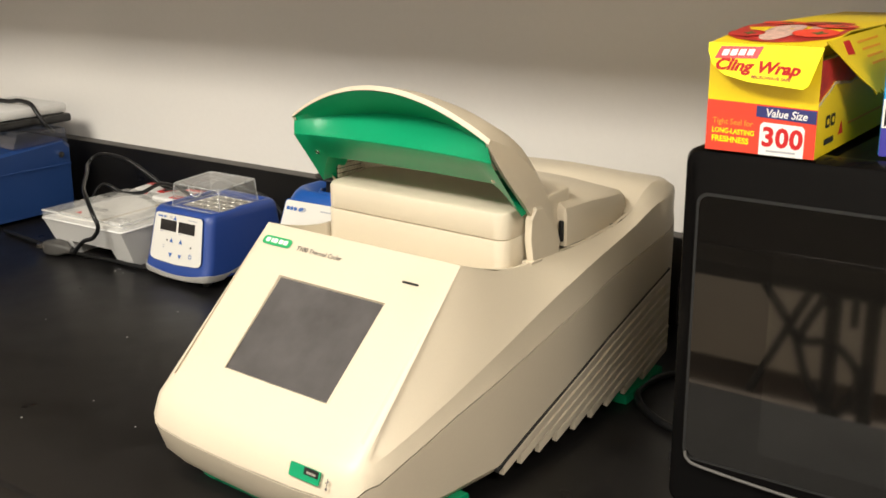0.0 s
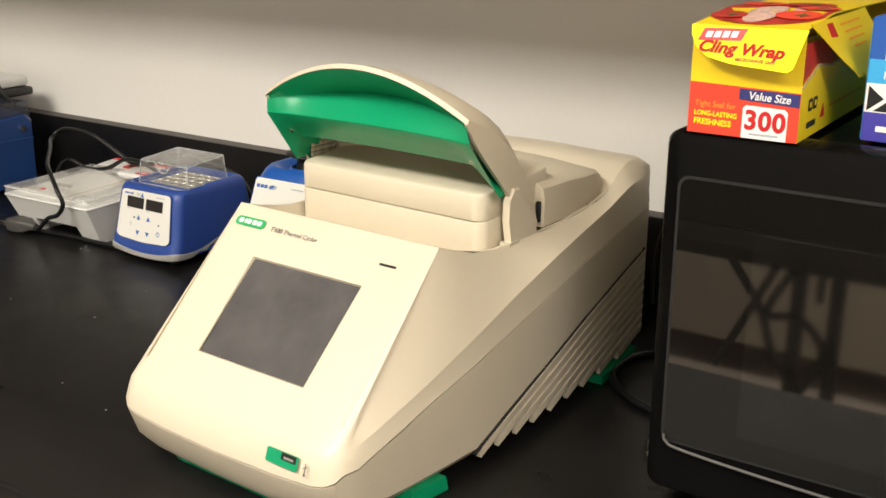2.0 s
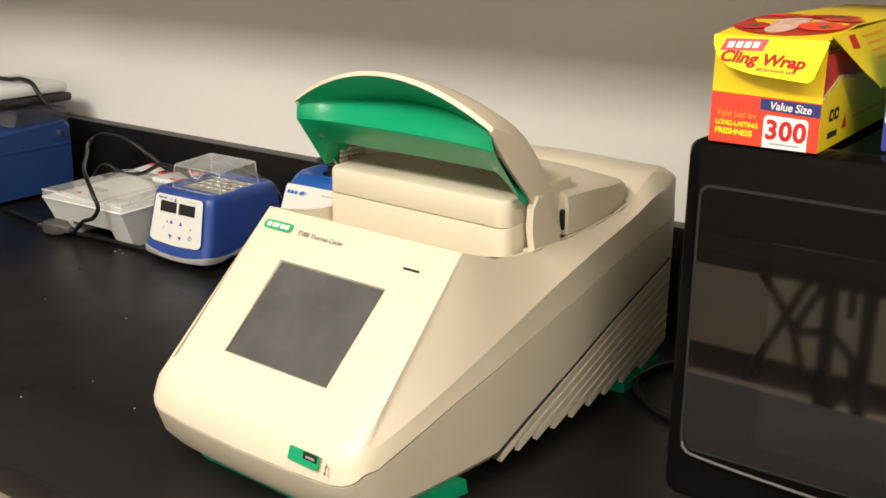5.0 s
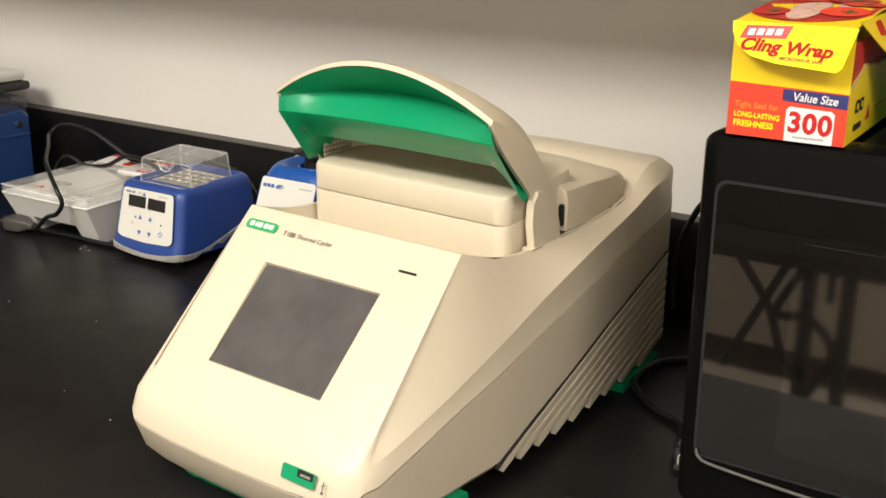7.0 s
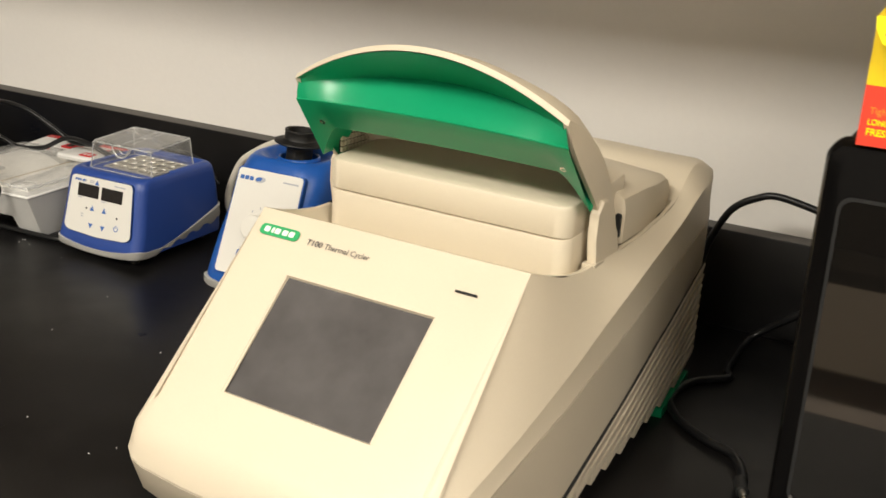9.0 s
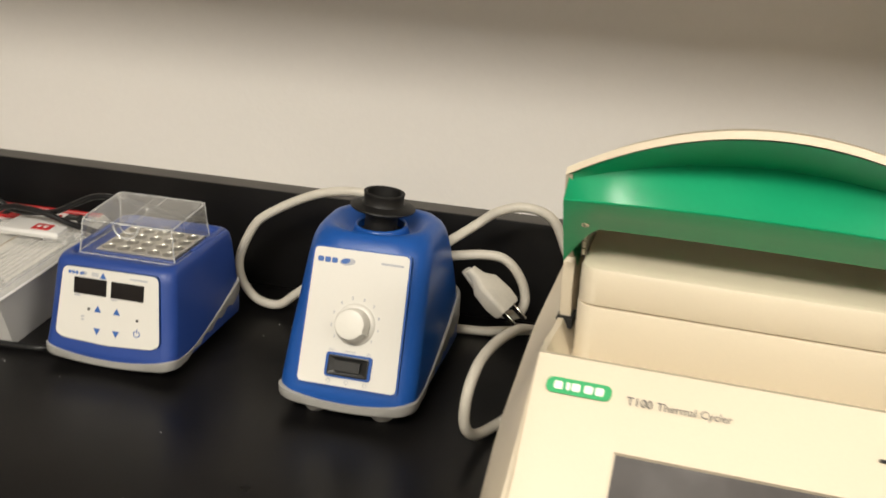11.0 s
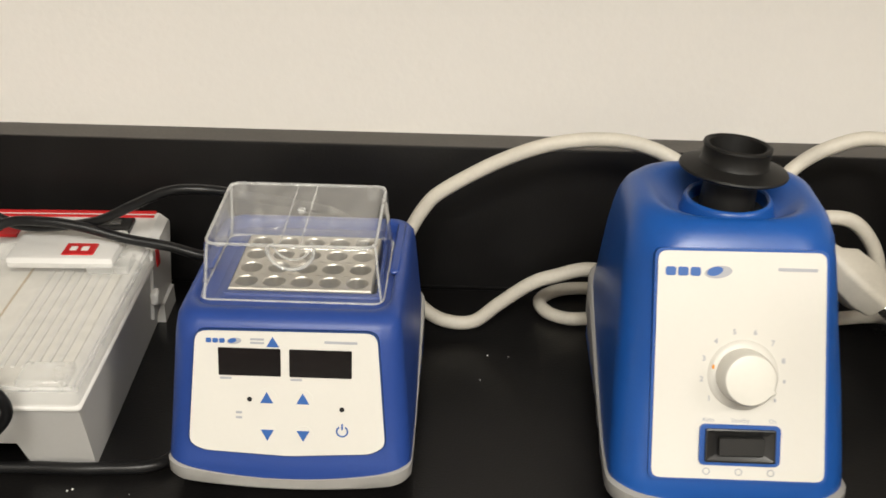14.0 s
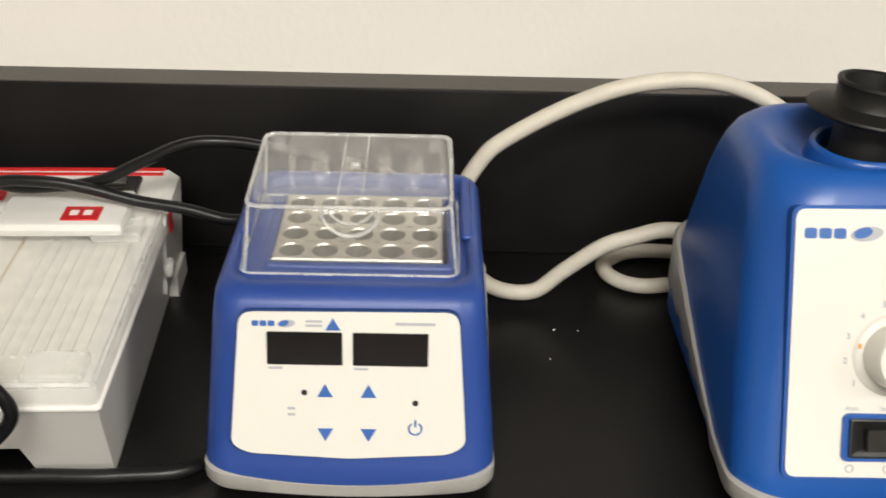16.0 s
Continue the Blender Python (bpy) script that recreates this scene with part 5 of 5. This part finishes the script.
def glove_carton():
    root = thing("glove_carton", pose(0.8600, -0.357, 0.2837, 0, 0, -3.0), "blue and white disposable glove carton standing on the microwave", "carton")
    w, d, h = 0.125, 0.24, 0.078
    part("carton_body", box(0, w, 0, d, 0, h, 0.0008, 1), M_CARTON, root)
    f = face_frame((0, -0.0003, 0), (1, 0, 0), (0, 0, 1))
    part("lower_band", slab([(0.0005, 0.0005), (w - 0.0005, 0.0005), (w - 0.0005, 0.0185), (0.0005, 0.0185)], 0.0002, f), M_VIOLET, root, "violet blue band", 0)
    part("pale_band", slab([(0.0005, 0.037), (w - 0.0005, 0.037), (w - 0.0005, 0.052), (0.0005, 0.052)], 0.0002, f), M_CARTON_L, root, "light blue band", 0)
    part("white_band", slab([(0.0005, 0.0187), (w - 0.0005, 0.0187), (w - 0.0005, 0.037), (0.0005, 0.037)], 0.0003, f), M_WHITE_INK, root, "white band", 0)
    part("black_arrow", slab([(0.002, 0.0195), (0.012, 0.0275), (0.002, 0.0355)], 0.0002, f @ Matrix.Translation((0, 0, 0.0003))), M_DARK, root, "black chevron", 0)
    part("black_arrow", slab([(0.006, 0.0195), (w - 0.001, 0.0195), (w - 0.001, 0.026), (0.014, 0.026)], 0.0002, f @ Matrix.Translation((0, 0, 0.0003))), M_DARK, root, "black band", 0)
    lettering("printed_number", "100", 0.007, f @ pose(0.009, 0.040, 0.0003), M_WHITE_INK, root)
    for x, z, bw, bh in ((0.034, 0.066, 0.045, 0.0085), (0.030, 0.0545, 0.04, 0.0062), (0.032, 0.0085, 0.046, 0.0036), (0.04, 0.031, 0.04, 0.005)):
        part("printed_bar", slab(rounded(bw, bh, 0.0006, 2), 0.0002, f @ pose(x, z, 0.0005)), M_DARK if bh == 0.005 else M_WHITE_INK, root)
    sd = face_frame((-0.0003, d, 0), (0, -1, 0), (0, 0, 1))
    part("side_panel", slab([(0.001, 0.001), (d - 0.001, 0.001), (d - 0.001, h - 0.001), (0.001, h - 0.001)], 0.0002, sd), M_CARTON_L, root, "light blue side", 0)
    return root


glove_carton()


# ---- cords ----
def cord(owner, label, pts, radius, material):
    """A cord that belongs to an instrument, its points in the room's frame."""
    ob = part("power_cord", tube(pts, radius, 12, 10), material, owner, label, 60)
    ob.matrix_parent_inverse = owner.matrix_basis.inverted()
    return ob


cord(VORTEX, "thick white power cord looped behind the heater and curling on the bench top", [
    (0.22, -0.075, 0.1), (0.209, -0.06, 0.107), (0.198, -0.048, 0.114), (0.178, -0.045, 0.122), (0.154, -0.045, 0.125), (0.124, -0.045, 0.121), (0.094, -0.045, 0.109), (0.064, -0.045, 0.091), (0.052, -0.045, 0.079), (0.041, -0.045, 0.058), (0.037, -0.047, 0.042), (0.041, -0.052, 0.028), (0.053, -0.058, 0.016), (0.066, -0.060, 0.0095), (0.083, -0.060, 0.0095), (0.098, -0.058, 0.021), (0.117, -0.058, 0.036), (0.132, -0.058, 0.042), (0.154, -0.058, 0.047), (0.19, -0.06, 0.04), (0.213, -0.045, 0.02), (0.19, -0.014, 0.006), (0.164, -0.0065, 0.0055), (0.140, -0.008, 0.005), (0.126, -0.021, 0.0045), (0.129, -0.036, 0.0045), (0.143, -0.0445, 0.0045), (0.165, -0.042, 0.0045), (0.2, -0.045, 0.006), (0.24, -0.045, 0.0045), (0.29, -0.04, 0.0045)], 0.0043, M_CORD_W)
cord(VORTEX, "thick white power cord hanging over the splashback", [
    (0.225, -0.085, 0.085), (0.245, -0.07, 0.098), (0.265, -0.045, 0.109), (0.283, -0.045, 0.123), (0.307, -0.045, 0.13), (0.332, -0.045, 0.122), (0.348, -0.045, 0.09), (0.372, -0.046, 0.047), (0.386, -0.054, 0.014), (0.383, -0.075, 0.0045), (0.364, -0.118, 0.0045), (0.342, -0.16, 0.0045), (0.321, -0.208, 0.0055), (0.311, -0.238, 0.013), (0.3065, -0.252, 0.03), (0.3075, -0.25, 0.055), (0.311, -0.228, 0.07), (0.317, -0.19, 0.07), (0.324, -0.14, 0.058), (0.33, -0.09, 0.036), (0.327, -0.06, 0.022), (0.308, -0.05, 0.014), (0.28, -0.048, 0.008)], 0.0043, M_CORD_W)
cord(VORTEX, "white power cord loop ending in the plug", [
    (0.25, -0.075, 0.088), (0.278, -0.07, 0.091), (0.297, -0.07, 0.089), (0.311, -0.07, 0.074), (0.317, -0.072, 0.055), (0.312, -0.08, 0.044), (0.295, -0.09, 0.05), (0.275, -0.094, 0.075), (0.268, -0.095, 0.085)], 0.0043, M_CORD_W)


def mains_plug(owner, m, label, material):
    """A moulded plug along +x: strain relief, body, two flat blades and an earth pin."""
    secs = []
    for x, hy, hz in ((-0.022, 0.0045, 0.0045), (-0.012, 0.006, 0.006), (-0.004, 0.0115, 0.0085), (0.012, 0.0125, 0.0095), (0.022, 0.0115, 0.009), (0.0245, 0.0105, 0.008)):
        secs.append([(x, y, z) for y, z in plan(hy, -hz, hz, 0.004, 4)])
    body = part("plug", loft(secs), material, owner, label, 35)
    body.matrix_parent_inverse, body.matrix_basis = owner.matrix_basis.inverted(), m
    for s in (-1, 1):
        part("blade", box(0.0235, 0.0405, s * 0.0064 - 0.0008, s * 0.0064 + 0.0008, -0.0032, 0.0032, 0.0006, 1), M_STEEL, body, "flat metal blade")
    return body


mains_plug(VORTEX, pose(0.289, -0.1, 0.073, 20, 38, -12), "white moulded mains plug resting on its coiled cord", M_CORD_W)
mains_plug(GEL, pose(-0.2345, -0.2215, 0.0095, 0, 0, 186), "grey moulded mains plug lying on the bench", M_PLUG_G)

cord(GEL, "black power cord looping over the gel tank to its plug", [
    (-0.213, -0.221, 0.0095), (-0.196, -0.228, 0.012), (-0.165, -0.234, 0.033), (-0.142, -0.235, 0.042), (-0.129, -0.235, 0.058), (-0.137, -0.235, 0.074), (-0.16, -0.225, 0.088), (-0.2, -0.2, 0.095), (-0.26, -0.15, 0.098), (-0.31, -0.11, 0.1), (-0.3, -0.095, 0.112), (-0.25, -0.09, 0.11), (-0.208, -0.082, 0.09), (-0.182, -0.078, 0.0755), (-0.157, -0.078, 0.0755), (-0.134, -0.08, 0.0805), (-0.113, -0.081, 0.091), (-0.091, -0.08, 0.1005), (-0.07, -0.078, 0.101), (-0.048, -0.07, 0.094), (0.0, -0.05, 0.075), (0.02, -0.045, 0.05)], 0.0029, M_CORD_B)
cord(HEATER, "black power cord bent over the gel tank towards the heater", [
    (-0.33, -0.16, 0.0036), (-0.31, -0.13, 0.02), (-0.285, -0.11, 0.07), (-0.25, -0.1, 0.062), (-0.213, -0.095, 0.066), (-0.187, -0.085, 0.0795), (-0.163, -0.085, 0.0815), (-0.141, -0.085, 0.0785), (-0.117, -0.085, 0.072), (-0.093, -0.086, 0.0685), (-0.075, -0.087, 0.064), (-0.062, -0.08, 0.058), (-0.058, -0.06, 0.03)], 0.0029, M_CORD_B)
cord(HEATER, "black power cord lying along the bench", [
    (-0.4, -0.2, 0.0035), (-0.3, -0.21, 0.0035), (-0.21, -0.214, 0.0035), (-0.172, -0.209, 0.0035), (-0.138, -0.207, 0.0035), (-0.103, -0.206, 0.0035), (-0.07, -0.197, 0.0035), (-0.064, -0.15, 0.0035), (-0.062, -0.08, 0.0035)], 0.0033, M_CORD_B)
cord(MICROWAVE, "black power cord rising behind the cycler to the microwave", [
    (0.6, -0.05, 0.02), (0.597, -0.042, 0.055), (0.6, -0.04, 0.085), (0.606, -0.04, 0.106), (0.62, -0.04, 0.133), (0.64, -0.04, 0.147), (0.663, -0.04, 0.152), (0.72, -0.04, 0.14)], 0.0034, M_CORD_B)
cord(CYCLER, "black cord coiled on the bench beside the microwave", [
    (0.70, -0.04, 0.05), (0.655, -0.04, 0.012), (0.65, -0.1, 0.0038), (0.655, -0.123, 0.0038), (0.63, -0.15, 0.0038), (0.624, -0.19, 0.0038), (0.64, -0.223, 0.0038), (0.669, -0.246, 0.0038), (0.694, -0.258, 0.0038), (0.707, -0.282, 0.0045), (0.712, -0.298, 0.006)], 0.0036, M_CORD_B)
jack = thing("cord_connector", pose(0.7165, -0.318, 0.006, 0, 0, -71), "black cord end with a bright metal barrel", "connector")
part("grip", tube([(-0.022, 0, 0), (-0.006, 0, 0)], 0.005, 12, 2), M_BLACKP, jack)
part("barrel", tube([(-0.006, 0, 0), (0.016, 0, 0)], 0.0026, 12, 2), M_STEEL, jack, "bright metal barrel")

# crumbs and specks on the bench
rng = random.Random(21)
bm = bmesh.new()
for cx, cy, n, sx, sy in ((-0.1, -0.222, 6, 0.022, 0.006), (0.1, -0.3, 5, 0.2, 0.1), (0.3, -0.5, 6, 0.12, 0.08), (0.12, -0.09, 3, 0.05, 0.03)):
    for _ in range(n):
        x, y, s = cx + rng.uniform(-sx, sx), cy + rng.uniform(-sy, sy), rng.uniform(0.0002, 0.0005)
        box(x - s, x + s, y - s * rng.uniform(0.5, 2.2), y + s, 0.0, s, 0, 1, None, bm)
tagged(part("bench_crumbs", bm, M_WHITE_INK, None, "tiny pale crumbs and dust on the black bench", 0), category="crumbs", kind="stuff")


# ---- the other side of the room, seen only in the microwave's glass ----
structure("opposite_bench", box(-2.6, 2.9, -3.29, -2.65, FLOOR + 0.1, -0.04, 0.003, 1), M_LAMIN, "pale laminate bench across the room")
structure("opposite_bench_top", box(-2.6, 2.9, -3.29, -2.6, -0.0385, 0.0, 0.003, 1), M_EPOXY, "black bench top across the room")


def table_stand_in():
    """Table-like stand-in across the aisle for the dark frame reflected in the oven door."""
    root = thing("table_stand_in", pose(0.48, -1.7, FLOOR), "dark table with crossed steel braces, standing in for a reflected frame", "table")
    part("tabletop", box(-0.95, 0.75, -0.62, 0.03, 0.885, 0.915, 0.004, 2), M_EPOXY, root, "black tabletop")
    # panel added to keep the upper part of the reflection dark
    part("apron", box(-0.9, 0.7, -0.012, 0.012, 0.672, 0.884, 0.002, 1), M_CHAIR, root, "deep dark panel added to darken the door's reflection")
    part("apron_rail", box(-0.9, 0.7, 0.0125, 0.02, 0.705, 0.74, 0.001, 1), M_PLUG_G, root, "grey rail along the apron")
    for x, y in ((0.016, 0), (0.088, 0), (-0.86, 0), (0.66, 0), (-0.86, -0.58), (0.66, -0.58)):
        leg = part("leg", box(x - 0.0125, x + 0.0125, y - 0.012, y + 0.012, 0.012, 0.88 if y else 0.671, 0.002, 1), M_BLACKP, root)
        part("leg_cap", lathe([(0.018, 0.0), (0.018, 0.012)], 12, (x, y, 0)), M_RUBBER, leg)
    for pts in ([(-0.112, 0.68), (-0.049, 0.592), (-0.022, 0.515), (0.008, 0.465), (0.049, 0.435)], [(-0.025, 0.678), (-0.062, 0.598), (-0.128, 0.455)], [(0.006, 0.678), (-0.035, 0.585), (0.028, 0.585), (0.076, 0.528), (0.042, 0.44), (0.0, 0.39)]):
        part("brace", tube([(x, 0.022, z) for x, z in pts], 0.0085, 8, 4), M_BLACKP, root)
    part("height_pin", tube([(0.06, 0.02, 0.675), (0.06, 0.02, 0.625)], 0.008, 8, 1), M_BLACKP, root)
    return root


table_stand_in()
